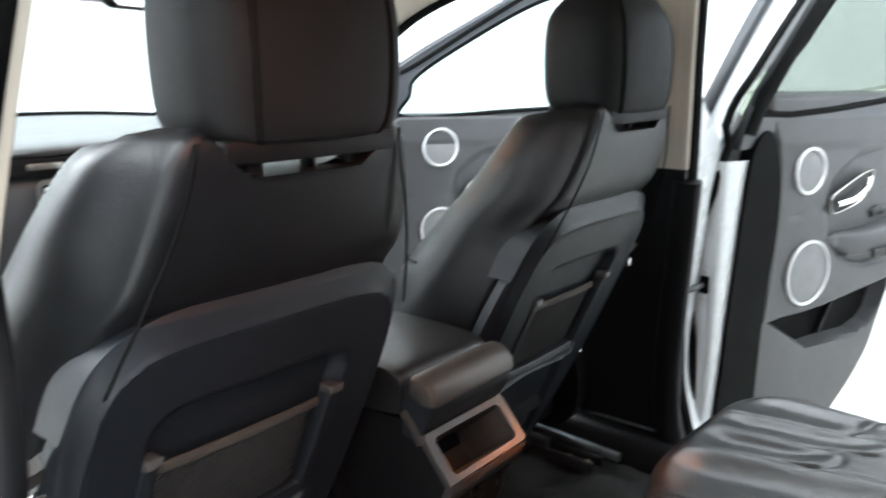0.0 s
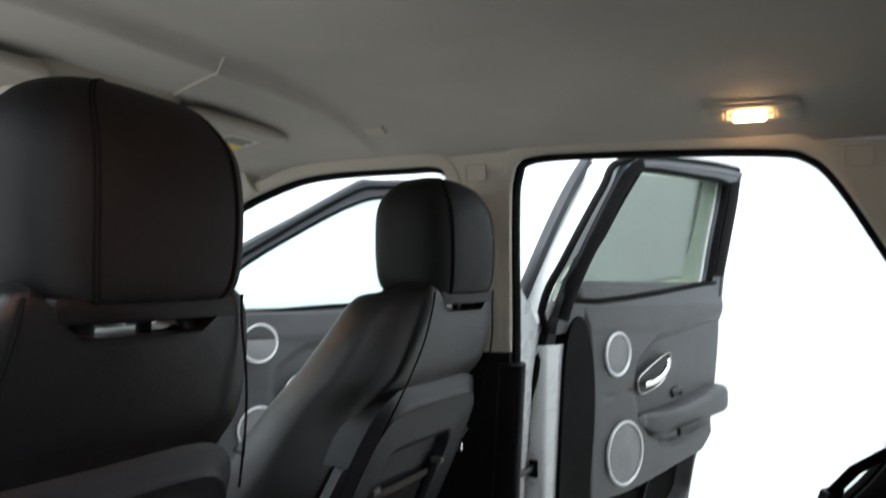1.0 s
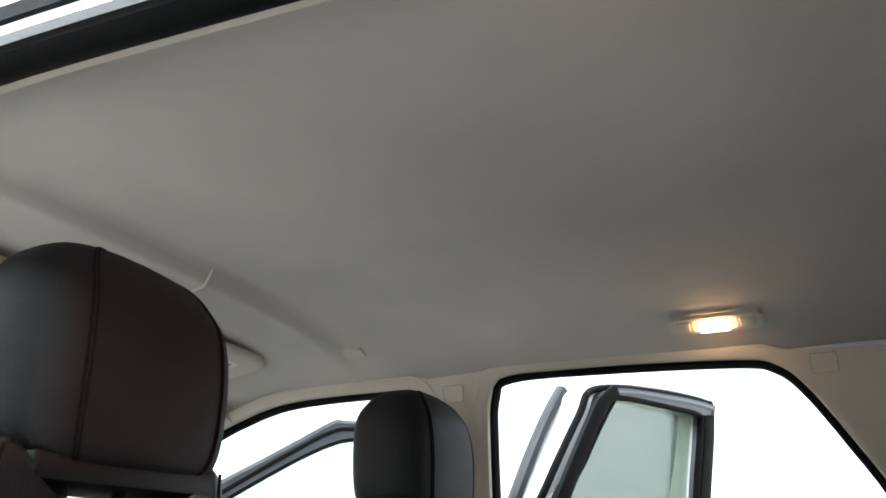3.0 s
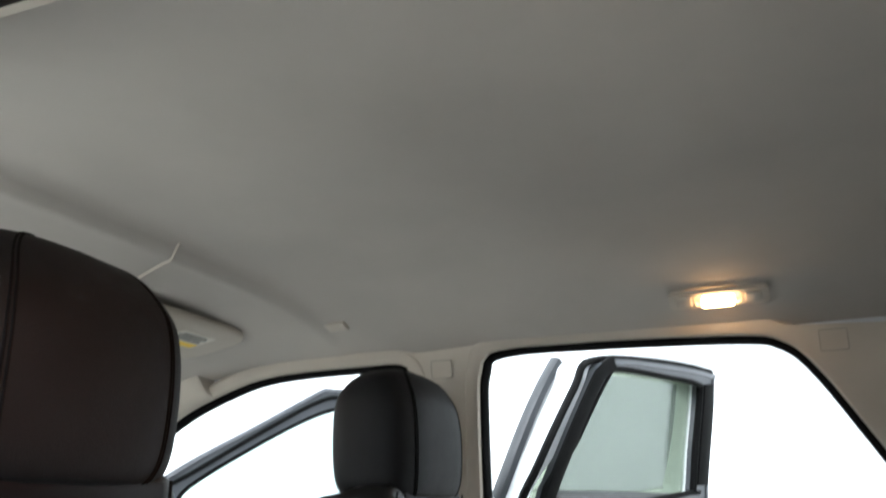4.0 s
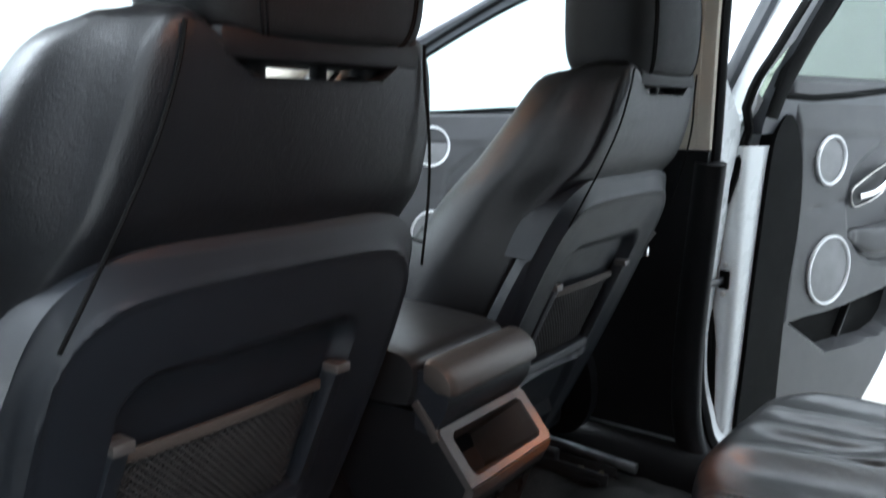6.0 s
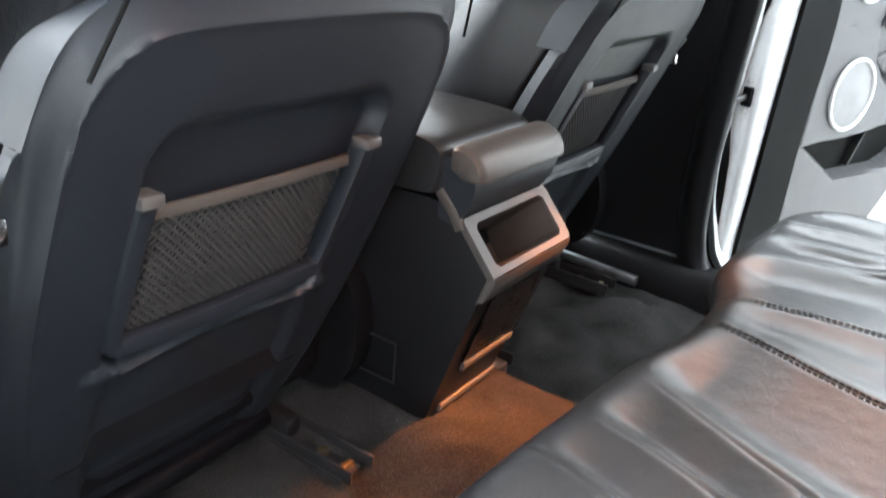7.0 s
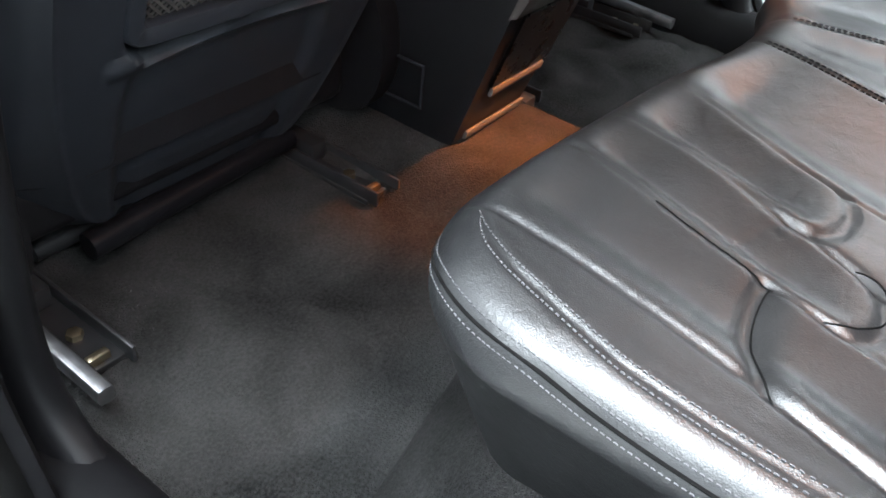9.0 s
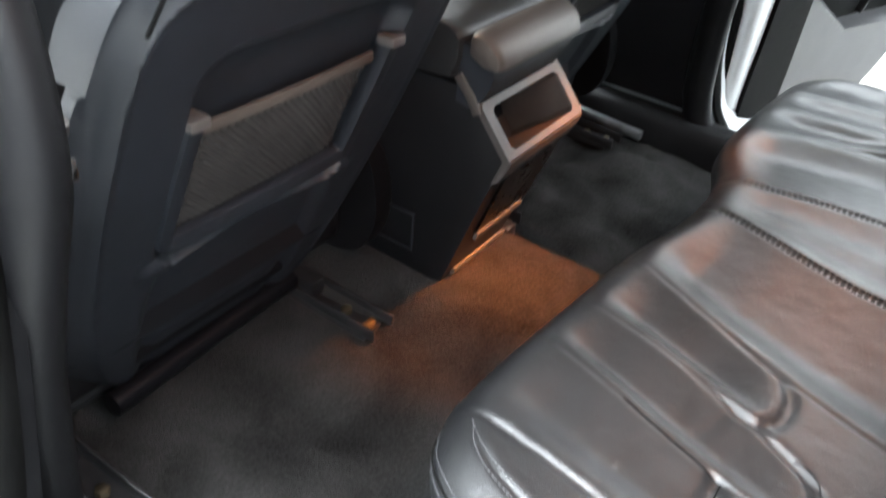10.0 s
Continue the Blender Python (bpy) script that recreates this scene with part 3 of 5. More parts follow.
def front_seat(cx, label, out):
    s = thing("front_seat", label, "car seat", "front seats", pose(0, 0, 0))
    back = part("backrest", seat_back(), LEATHER, s)
    # seams from the shoulder tips down the pad
    for sg in (-1, 1):
        path = [(sg * 0.129, 0.001, 1.172), (sg * 0.134, 0.004, 1.14), (sg * 0.150, 0.010, 1.09), (sg * 0.172, 0.026, 1.03), (sg * 0.20, 0.055, 0.95)]
        part("seam", band([Vector(p) + Vector((sg * 0.0, -0.001, 0)) for p in spline(path, 6)], 0.0018, 0.0016, up=(0, 1, 0), seg=6, square=0), INKY, back)
    part("back_shell", seat_shell(), PLASTIC_SHELL, s, "dark plastic shell with a rounded rim", 35)
    frame_path = [(-0.128, shell_y(0, 0.845) + 0.001, 0.845)] + [(-0.130, shell_y(0, z) + 0.001, z) for z in (0.80, 0.75, 0.705)] + \
                 [(-0.125, shell_y(0, 0.689) + 0.001, 0.689), (-0.10, shell_y(0, 0.684) + 0.001, 0.684), (0, shell_y(0, 0.682), 0.682)]
    left = spline(frame_path, 5)
    path = left + [Vector((-v.x, v.y, v.z)) for v in left[-2::-1]]
    pocket = part("pocket_frame", band(path, 0.0105, 0.011, square=0.4), PLASTIC_SHELL, s, "grey plastic frame of the seat back pocket")
    for sg in (-1, 1):
        part("clip", one_block(sg * 0.128 - 0.0105, sg * 0.128 + 0.0105, shell_y(0, 0.848) - 0.011, shell_y(0, 0.848) + 0.012, 0.838, 0.849, 0.002), SATIN_DARK, pocket)
    net = part("net", seat_net(), NETMAT, pocket, "dark elastic net")
    part("elastic_band", band([Vector((x * 0.0118, shell_y(0, 0.823) + 0.006 - 0.004 * (1 - (x / 10) ** 2), 0.823)) for x in range(-10, 11)], 0.0062, 0.0022, square=0.5), ELASTIC, net, "brown-grey elastic edge")
    for row in [r for r in curve_table(BACK, 6) if abs(r[0] - 0.915) < 0.012][:1]:
        ring = [p for p in seat_loop(row[1], row[2] * 1.004, row[3] * 1.004, row[4] * 1.01, row[5] * 1.01, row[0])]
        part("seam", band([p for p in ring[20:61]], 0.0016, 0.0020, up=(0, 0, 1), seg=6, square=0), INKY, back)
    rest = part("headrest", headrest_pad(*((0.925, 0.21) if out < 0 else (1.06, 0.08))), LEATHER_HEAD, s, "black leather headrest with twin stitched seams")
    for sg in (-1, 1):
        for o in (0, 0.006):
            ang = radians(-90 + sg * (26 - o * 500))
            part("seam", band([rest_pt(*r, ang, 0.0004, 0.925 if out < 0 else 1.06) for r in curve_table(REST, 5)[2:]], 0.0013, 0.0011, seg=6, square=0), INKY, rest)
    for px in (-0.051, 0.081):
        part("post", one_disc((px, 0.030, 1.10), (0, 0, 1), 0.0075, 0.08, 14), CHROME, s, "chrome headrest post")
        part("post_sleeve", one_disc((px, 0.030, 1.116), (0, 0, 1), 0.013, 0.034, 14, 0.003), PLASTIC, s)
    part("headrest_base", one_block(-0.100, 0.125, 0.000, 0.118, 1.1485, 1.172, 0.006), PLASTIC, s, "black plastic base of the headrest")
    part("headrest_guide", one_block(0.017, 0.029, 0.024, 0.036, 1.120, 1.160, 0.003), PLASTIC, s, "black plastic guide below the headrest")
    part("cushion", drape(-0.25, 0.25, 0.24, 0.78, 0.10, 0.66, 0.53, 0.010, 0.05, lambda x, y: 0.03 * step(0.15, 0.24, abs(x))), LEATHER, s)
    part("cushion_base", one_block(-0.245, 0.245, 0.27, 0.76, 0.455, 0.53, 0.02, 3), PLASTIC, s)
    # side valances
    for sg in (-1, 1):
        bm = bmesh.new()
        prof = [(0.215, 0.49), (0.21, 0.56), (0.235, 0.62), (0.32, 0.65), (0.55, 0.63), (0.78, 0.60), (0.79, 0.48), (0.60, 0.445), (0.38, 0.43), (0.26, 0.44)]
        pr = spline([(0, a, b) for a, b in prof], 4, True)
        skin(bm, [[Vector((sg * 0.240, v.y, v.z)) for v in pr], [Vector((sg * 0.272, v.y, v.z)) for v in pr], [Vector((sg * 0.284, 0.5 + (v.y - 0.5) * 0.98, 0.53 + (v.z - 0.53) * 0.95)) for v in pr], [Vector((sg * 0.290, 0.5 + (v.y - 0.5) * 0.93, 0.53 + (v.z - 0.53) * 0.85)) for v in pr]])
        part("side_valance", bm, PLASTIC, s, "black plastic seat side cover")
    part("recliner_lever", one_block(0.285, 0.300, 0.33, 0.42, 0.50, 0.535, 0.006), PLASTIC, s)
    for rx in (out * 0.222, -out * 0.190):
        bm = bmesh.new()
        block(bm, rx - 0.024, rx - 0.019, 0.145, 0.80, 0.372, 0.394, 0.002)
        block(bm, rx + 0.019, rx + 0.024, 0.145, 0.80, 0.372, 0.394, 0.002)
        block(bm, rx - 0.026, rx + 0.026, 0.16, 0.80, 0.368, 0.376, 0.002)
        rail = part("seat_rail", bm, BLACK_STEEL, s, "black steel seat rail")
        part("inner_rail", one_block(rx - 0.013, rx + 0.013, 0.27, 0.78, 0.378, 0.405, 0.003), BLACK_STEEL, rail)
        part("bolt", one_disc((rx, 0.215, 0.376), (0, 0, 1), 0.009, 0.008, 6, 0.002), BRASSY, rail)
        part("clip", one_block(rx - 0.016, rx + 0.008, 0.165, 0.175, 0.376, 0.386, 0.002), BRASSY, rail)
        part("riser", one_block(rx - 0.012, rx + 0.012, 0.38, 0.74, 0.40, 0.47, 0.003), BLACK_STEEL, rail)
    rx = out * 0.222
    part("rail_cover", band([(rx + out * 0.034, 0.108, 0.398), (rx + out * 0.034, 0.26, 0.404), (rx + out * 0.034, 0.42, 0.406)], 0.009, 0.010, square=0.4), STEEL, s, "bright steel rail cover")
    part("rear_bar", band([(-0.155, 0.278, 0.420), (-0.05, 0.280, 0.424), (0.07, 0.284, 0.426), (0.15, 0.288, 0.424)], 0.015, 0.015, seg=12, square=0.2), BLACK_PLASTIC, s, "black plastic bar under the seat")
    part("cross_bar", band([(-0.19, 0.335, 0.40), (0.19, 0.335, 0.40)], 0.012, 0.012, seg=12, square=0), BLACK_STEEL, s)
    lever = part("release_lever", band([(out * 0.205, 0.150, 0.872), (out * 0.228, 0.132, 0.868), (out * 0.243, 0.112, 0.874), (out * 0.246, 0.104, 0.888)], 0.010, 0.008, square=0.4), SATIN_DARK, s, "grey folding release lever")
    part("lever_tip", one_block(out * 0.240 - 0.006, out * 0.240 + 0.006, 0.104, 0.118, 0.838, 0.858, 0.003), CHROME, lever, "bright metal tip")
    s.matrix_world = pose(cx, 0, 0)
    return s


BLACK_PLASTIC = shader("bar_black", (0.004, 0.004, 0.005), 0.38, 0, 0, 1, 0.1, 30, spec=0.15)
INKY = shader("seam_shadow", (0.005, 0.005, 0.005), 0.8, 0, 0, 1, 0.1, 30, spec=0.05)
SATIN_DARK = shader("satin_grey", (0.06, 0.055, 0.052), 0.4, 0, 0, 1, 0.05, 30)
BRASSY = shader("zinc_bolt", (0.36, 0.31, 0.21), 0.4, 1.0, 0, 1, 0.15, 60)
front_seat(-0.37, "black leather front passenger seat with net pocket behind", -1)
front_seat(0.37, "black leather driver seat beside the open front door", 1)

# ---------------------------------------------------------------- centre console
con = thing("centre_console", "black plastic centre console with leather armrest and rear bin", "console", "", pose(0, 0, 0))
bm = bmesh.new()
prof = [(0.094, 0.742), (0.088, 0.720), (0.172, 0.690), (0.125, 0.600), (0.040, 0.664), (0.122, 0.424), (0.16, 0.405), (0.9, 0.405), (0.9, 0.66), (0.50, 0.70), (0.45, 0.745)]
lo = []
for x, ins, full in ((-0.098, 0.012, 1), (-0.094, 0, 1), (-0.0835, 0, 1), (-0.0825, 0, 0), (0.0825, 0, 0), (0.0835, 0, 1), (0.094, 0, 1), (0.098, 0.012, 1)):
    ring = []
    for i, (y, z) in enumerate(prof):
        if full and i in (2, 3):  # the bin is hollow between its two cheeks only
            y, z = ((0.072, 0.702), (0.056, 0.683))[i - 2]
        taper = 1.0 - (0.16 * step(0.66, 0.45, z) if y < 0.2 else 0)
        ring.append(Vector((x * taper, y + (ins if y < 0.2 else 0), z - (ins if z > 0.7 else 0))))
    lo.append(ring)
skin(bm, lo)
part("console_body", bm, PLASTIC, con)
up = Vector((0, 0.048, 0.056)).normalized()  # along the sloped bin face
out = Vector((0, -0.76, 0.65)).normalized()


def bin_pt(x, k, d=0.0):
    """On the sloped rear face: k from 0 at the lower edge to 1 at the upper one."""
    return Vector((x, 0.037 + 0.050 * k, 0.664 + 0.058 * k)) + out * d


bm = bmesh.new()
outer = [(-0.098, 0.0), (0.094, 0.0), (0.098, 0.08), (0.098, 0.95), (0.094, 1.03), (-0.094, 1.03), (-0.098, 0.95), (-0.098, 0.08)]
hole = [(-0.074, 0.12), (0.074, 0.12), (0.081, 0.20), (0.081, 0.82), (0.074, 0.90), (-0.074, 0.90), (-0.081, 0.82), (-0.081, 0.20)]
plate(bm, outer, [hole], lambda u, v, d: bin_pt(u, v, 0.010 - d), 0.010)
part("bin_frame", bm, TAUPE, con, "satin taupe-grey frame of the open rear bin")
bm = bmesh.new()
lip = [(0.0, 0.664), (0.0105, 0.668), (0.0115, 0.658), (0.0075, 0.632), (0.0, 0.628)]
skin(bm, [[Vector((x, 0.040 + 0.082 * (0.664 - z) / 0.24 - d * k, z)) for d, z in lip] for x, k in ((-0.0975, 0.5), (-0.094, 1.0), (0.094, 1.0), (0.0975, 0.5))])
part("bin_lip", bm, TAUPE, con)
bm = bmesh.new()
skin(bm, [[bin_pt(u, v, 0.006) for u, v in hole], [bin_pt(u * 0.95, 0.05 + v * 0.9, -0.10) for u, v in hole]], cap=False)
f = bm.verts[:]
bm.verts.ensure_lookup_table()
bm.faces.new([bm.verts[i] for i in range(len(hole), 2 * len(hole))])
part("bin_liner", bm, WALNUT, con)
# lower rear face: dark gloss panel and two bright strips
def low_pt(x, z, d=0.0):
    t = (0.664 - z) / 0.24
    return Vector((x, 0.040 + 0.082 * t - d, z - 0.3 * d))


bm = bmesh.new()
plate(bm, [(-0.060, 0.626), (0.084, 0.626), (0.082, 0.515), (-0.054, 0.515)], [], lambda u, v, d: low_pt(u, v, 0.004 - d), 0.006)
part("vent_panel", bm, VENT, con, "gloss black rear vent panel")
for z, x0, x1 in ((0.506, -0.050, 0.074), (0.437, -0.062, 0.078)):
    part("bright_strip", band([low_pt(x0, z, 0.004), low_pt(x1, z, 0.004)], 0.0068, 0.003, up=(0, -1, -0.3), square=0.5), STRIP, con, "satin silver strip")
part("jack_hook", one_block(0.098, 0.130, 0.115, 0.140, 0.400, 0.425, 0.005), BLACK_STEEL, con)
# small socket cover low on the side
part("socket_cover", band([Vector((-0.0985, y, z)) for y, z in ((0.165, 0.53), (0.165, 0.47), (0.235, 0.47), (0.235, 0.53))], 0.002, 0.002, closed=True, up=(1, 0, 0), seg=6), PLASTIC_SHELL, con)
bm = bmesh.new()
keys = [(0.116, 0.765), (0.111, 0.79), (0.118, 0.812), (0.16, 0.822), (0.30, 0.824), (0.45, 0.815), (0.50, 0.79), (0.49, 0.755), (0.30, 0.745), (0.14, 0.748)]
pr = spline([(0, a, b) for a, b in keys], 5, True)
mid = Vector((0, 0.3, 0.785))
lo = []
for x, k in ((-0.106, 0.80), (-0.105, 0.92), (-0.098, 0.98), (-0.085, 1.0), (0.085, 1.0), (0.098, 0.98), (0.105, 0.92), (0.106, 0.80)):
    lo.append([Vector((x, mid.y + (v.y - mid.y) * (1 - (1 - k) * 0.3), mid.z + (v.z - mid.z) * k)) for v in pr])
skin(bm, lo)
part("armrest", bm, LEATHER_SEAT, con, "black leather armrest lid")
bm = bmesh.new()
keys = [(0.104, 0.790), (0.1035, 0.811), (0.098, 0.816), (0.084, 0.815), (0.068, 0.807), (0.059, 0.795), (0.056, 0.781), (0.061, 0.777), (0.080, 0.777)]
pr = spline([(0, a, b) for a, b in keys], 4, False)
skin(bm, [[Vector((x, 0.085 + (v.y - 0.085) * k, 0.787 + (v.z - 0.787) * k)) for v in pr] for x, k in ((-0.104, 0.55), (-0.102, 0.84), (-0.097, 0.96), (-0.090, 1.0), (0.090, 1.0), (0.097, 0.96), (0.102, 0.84), (0.104, 0.55))])
part("armrest_latch", bm, SATIN_BROWN, con, "satin bronze-grey rounded end of the armrest")

# ---------------------------------------------------------------- rear bench


def bench_lines(y):
    """Places across the cushion of its fore-and-aft seams, at y."""
    k = -y - 0.17
    return -0.464 - 0.06 * k - 0.35 * k * k, -0.345 - 0.27 * k, -0.274 - 0.10 * k - 0.85 * k * k, -0.176 - 0.45 * k + 0.45 * k * k


INNER = [(0.165, -0.4725), (0.185, -0.4915), (0.213, -0.507), (0.264, -0.521), (0.31, -0.532), (0.36, -0.536), (0.42, -0.538), (0.6, -0.539)]


def bar_sd(x, y, l, r, end, rc):
    """Signed distance to a strip from l to r that ends, rounded, at y = end."""
    qx, qy = abs(x - (l + r) / 2) - (r - l) / 2 + rc, end - y + rc
    return math.hypot(max(qx, 0), max(qy, 0)) + min(max(qx, qy), 0) - rc


def mid_seam(y):
    return mix3(-y, [(0.13, -0.008), (0.20, -0.020), (0.27, -0.038), (0.35, -0.052), (0.60, -0.062)])[0]


def bench_relief(x, y):
    """Padded flutes that run fore and aft, with sewn valleys between them."""
    if x > 0.03:
        x = 0.06 - x
    a, d, f, e = bench_lines(y)
    pucker = 0.00012 * math.sin(y * 700 + 3 * noise.noise(Vector((x * 15, y * 15, 8.0))))
    z = -0.0030 * groove(x - a, 0.0040) + 0.0016 * groove(x - a - 0.030, 0.024) + 0.0014 * groove(x - a + 0.024, 0.020) + pucker * groove(x - a, 0.02)
    z += -0.0030 * groove(x - d, 0.0040) + pucker * groove(x - d, 0.02)
    # each flute drops away beyond its seam and swells, ever steeper, up to the next one
    m = mid_seam(y)
    front = step(-0.145, -0.215, y)
    for l, r, end, amp in ((a + 0.012, d, -0.90, 0.0110), (d, f, -0.420, 0.0130), (f, e, -0.364, 0.0160), (e, m, -0.90, 0.0260), (m, 0.10, -0.90, 0.0130)):
        k = (x - l) / (r - l)
        if 0 < k < 1 and y > end - 0.002:
            near_end = 1 - (1 - min(max((y - end) / 0.045, 0), 1)) ** 2.2
            puff = 0.003 * step(end + 0.12, end + 0.03, y) * step(0, 0.15, k) * step(1, 0.85, k)
            z += (puff - amp * step(-0.04, 0.38, k) * (1 - k ** 1.9) * front * step(end - 0.02, end + 0.08, y)) * near_end
    for l, r, end in ((d, f, -0.420), (f, e, -0.364)):
        h = (r - l) / 2
        sd = bar_sd(x, y, l, r, end, h * 0.92)
        if -0.03 < sd < 0.03:
            z -= 0.0040 * groove(sd - 0.001, 0.0060) * step(end + 0.10, end + 0.01, y)
    z -= 0.0030 * (groove(x - f, 0.0035) + groove(x - e, 0.0035)) * front
    z -= 0.0045 * groove(x - mid_seam(y), 0.006)
    # curved seam that joins the two long seams
    yy = -0.350 - 4.2 * max(-x - 0.400, 0) ** 2
    inside = step(a - 0.004, a + 0.006, x) * step(d + 0.010, d - 0.006, x)
    z -= inside * (0.0055 * groove(y - yy - 0.004, 0.007) - 0.0035 * step(yy - 0.004, yy - 0.022, y))
    # twin-stitched seam over the side roll
    q = mix3(-y, INNER)[0]
    z += (0.0009 * groove(x - q - 0.008, 0.006) + 0.0009 * groove(x - q + 0.008, 0.006) - 0.0018 * groove(x - q, 0.003)) * step(-0.16, -0.185, y)
    # wrinkles
    z += 0.0008 * noise.noise(Vector((x * 20, y * 10, 3.1))) + 0.00035 * noise.noise(Vector((x * 70, y * 45, 1.1)))
    z -= 0.0012 * groove(y + 0.335 + 0.4 * (x + 0.30), 0.0025) * step(-0.385, -0.35, x) * step(-0.27, -0.30, x)
    z += 0.05 * (y + 0.20) * step(-0.15, -0.3, y)
    return z


def set_back(x, y):
    """How far the front edge is drawn back: the middle seat is shorter than the outer ones."""
    return mix3(x, SET_BACK)[0] * step(-0.60, -0.20, y)


SET_BACK = curve_table([(-0.60, 0.0), (-0.40, 0.0), (-0.26, 0.010), (-0.15, 0.020), (-0.07, 0.036), (0.0, 0.043), (0.08, 0.040), (0.14, 0.020), (0.20, 0.009), (0.30, 0.010), (0.45, 0.020), (0.60, 0.034)], 4)
bench = thing("rear_bench", "black leather rear bench seat with stitched padded flutes", "car seat", "", pose(0, -0.4, 0.42))
bm = drape(-0.566, 0.566, -0.78, -0.135, 0.125, 0.672, 0.455, 0.0022, 0.042, bench_relief, 0.30)
for v in bm.verts:
    v.co.y -= set_back(v.co.x, v.co.y)
bmesh.ops.translate(bm, verts=bm.verts, vec=(0, 0.4, -0.42))
seat_pad = part("cushion", bm, LEATHER_SEAT, bench, "black leather seat cushion, creased and slightly shiny", 60)


def stitches(path, gap=0.0040, size=0.0026, w=0.0007):
    bm = bmesh.new()
    pts = spline(path, 40)
    acc = 0.0
    for a, b in zip(pts, pts[1:]):
        d = (b - a).length
        acc += d
        if acc >= gap:
            acc = 0.0
            t = (b - a).normalized()
            tube(bm, [a - t * size / 2, a + Vector((0, 0, 0.0004)), a + t * size / 2], w, 0.0007, seg=5, up=(0, 0, 1))
    return bm


def pad_z(x, y):
    q = max(abs(x) - 0.441, 0), max(abs(y + 0.4575) - 0.1975, 0)
    sd = math.hypot(*q) - 0.125 if q[0] or q[1] else -0.125
    z = 0.0
    if sd > -0.042:
        z = -(0.042 - math.sqrt(max(0.042**2 - (0.042 + min(sd, 0)) ** 2, 0)))
    return 0.672 + z + bench_relief(x, y) * step(0, -0.042, sd)


def on_pad(pts):
    return [(x, y + 0.4 - set_back(x, y), pad_z(x, y) - 0.42 + 0.0006) for x, y in pts]


for off in (0.0, 0.010):
    part("stitching", stitches(on_pad([(-0.470 - off * 0.5, -0.165 - off * 0.5), (-0.488 - off * 0.7, -0.185), (-0.502 - off, -0.213), (-0.516 - off, -0.264), (-0.527 - off, -0.31), (-0.531 - off, -0.36), (-0.533 - off, -0.42), (-0.534 - off, -0.6)])), THREAD, seat_pad)
SEAM = [(-0.445, -0.143), (-0.492, -0.153), (-0.521, -0.183), (-0.540, -0.222), (-0.5475, -0.269), (-0.552, -0.311), (-0.5545, -0.36), (-0.5555, -0.44), (-0.5555, -0.62)]


def edge_line(grow):
    """The sewn edge, moved outwards by grow over the rounded shoulder."""
    out_ = []
    for x, y in SEAM:
        n = Vector((-max(abs(x) - 0.441, 0), max(y + 0.26, 0), 0)).normalized()
        sd = -math.hypot(max(abs(x) - 0.441, 0), max(y + 0.26, 0)) + 0.125
        ang = math.asin(min(max((0.042 - sd) / 0.042, 0), 1)) + grow / 0.042
        p = Vector((x, y, 0)) + n * (sd - 0.042 + 0.042 * math.sin(min(ang, math.pi / 2)))
        p -= n * (0.3 * max(ang - math.pi / 2, 0) * 0.052 - 0.0004)
        out_.append(Vector((p.x, p.y + 0.4, 0.630 + 0.042 * math.cos(min(ang, math.pi / 2)) - max(ang - math.pi / 2, 0) * 0.042 - 0.42)))
    return out_


part("seam", band(spline(edge_line(0.0140), 12), 0.0017, 0.0009, up=(0, 0, 1), seg=6, square=0), INKY, seat_pad)
for grow in (0.0075, 0.0205):
    part("stitching", stitches(edge_line(grow)), THREAD, seat_pad)
lines = [[(bench_lines(y)[k], y) for y in [y0 + (y1 - y0) * i / 60 for i in range(61)]] for k, y0, y1 in ((1, -0.25, -0.352),)]
lines.append([(x, -0.350 - 4.2 * max(-x - 0.400, 0) ** 2) for x in [-0.394 - 0.10 * i / 30 for i in range(31)]])
for k, end in ((1, -0.420),):
    l, r = bench_lines(end + 0.04)[k], bench_lines(end + 0.04)[k + 1]
    h = (r - l) / 2
    lines.append([((l + r) / 2 + h * math.cos(t), end + 0.92 * h + 0.92 * h * math.sin(t)) for t in [math.pi + math.pi * i / 40 for i in range(41)]])
for ln in lines:
    part("seam", band([Vector(p) - Vector((0, 0, 0.0003)) for p in on_pad(ln)], 0.0007, 0.0006, up=(0, 0, 1), seg=6, square=0), INKY, seat_pad)
for off in (-0.0045, 0.0045):
    part("stitching", stitches(on_pad([(mid_seam(y) + off, y) for y in (-0.165, -0.20, -0.24, -0.28, -0.32, -0.36, -0.42, -0.55)]), 0.0062, 0.0046, 0.0012), INKY, seat_pad, "dark twin stitching")
    part("stitching", stitches(on_pad([(0.06 - mid_seam(y) + off, y) for y in (-0.165, -0.20, -0.24, -0.28, -0.32, -0.36, -0.42, -0.55)]), 0.0062, 0.0046, 0.0012), INKY, seat_pad, "dark twin stitching")
bm = bmesh.new()
loops = []
for z, yf, yb in curve_table([(0.55, -0.62, -0.84), (0.66, -0.66, -0.86), (0.85, -0.72, -0.92), (1.05, -0.79, -0.97), (1.15, -0.83, -0.99), (1.19, -0.87, -0.98)], 4):
    lp = []
    for i in range(80):
        a = 2 * math.pi * i / 80
        c, s = math.cos(a), math.sin(a)
        px = 0.57 * math.copysign(abs(c) ** 0.35, c)
        py = (yf + yb) / 2 + (yf - yb) / 2 * math.copysign(abs(s) ** 0.5, s) + (0.05 * step(0.42, 0.55, abs(px)) if s > 0 else 0)
        lp.append(Vector((px, py + 0.4, z - 0.42)))
    loops.append(lp)
skin(bm, loops)
part("backrest", bm, LEATHER_SEAT, bench)
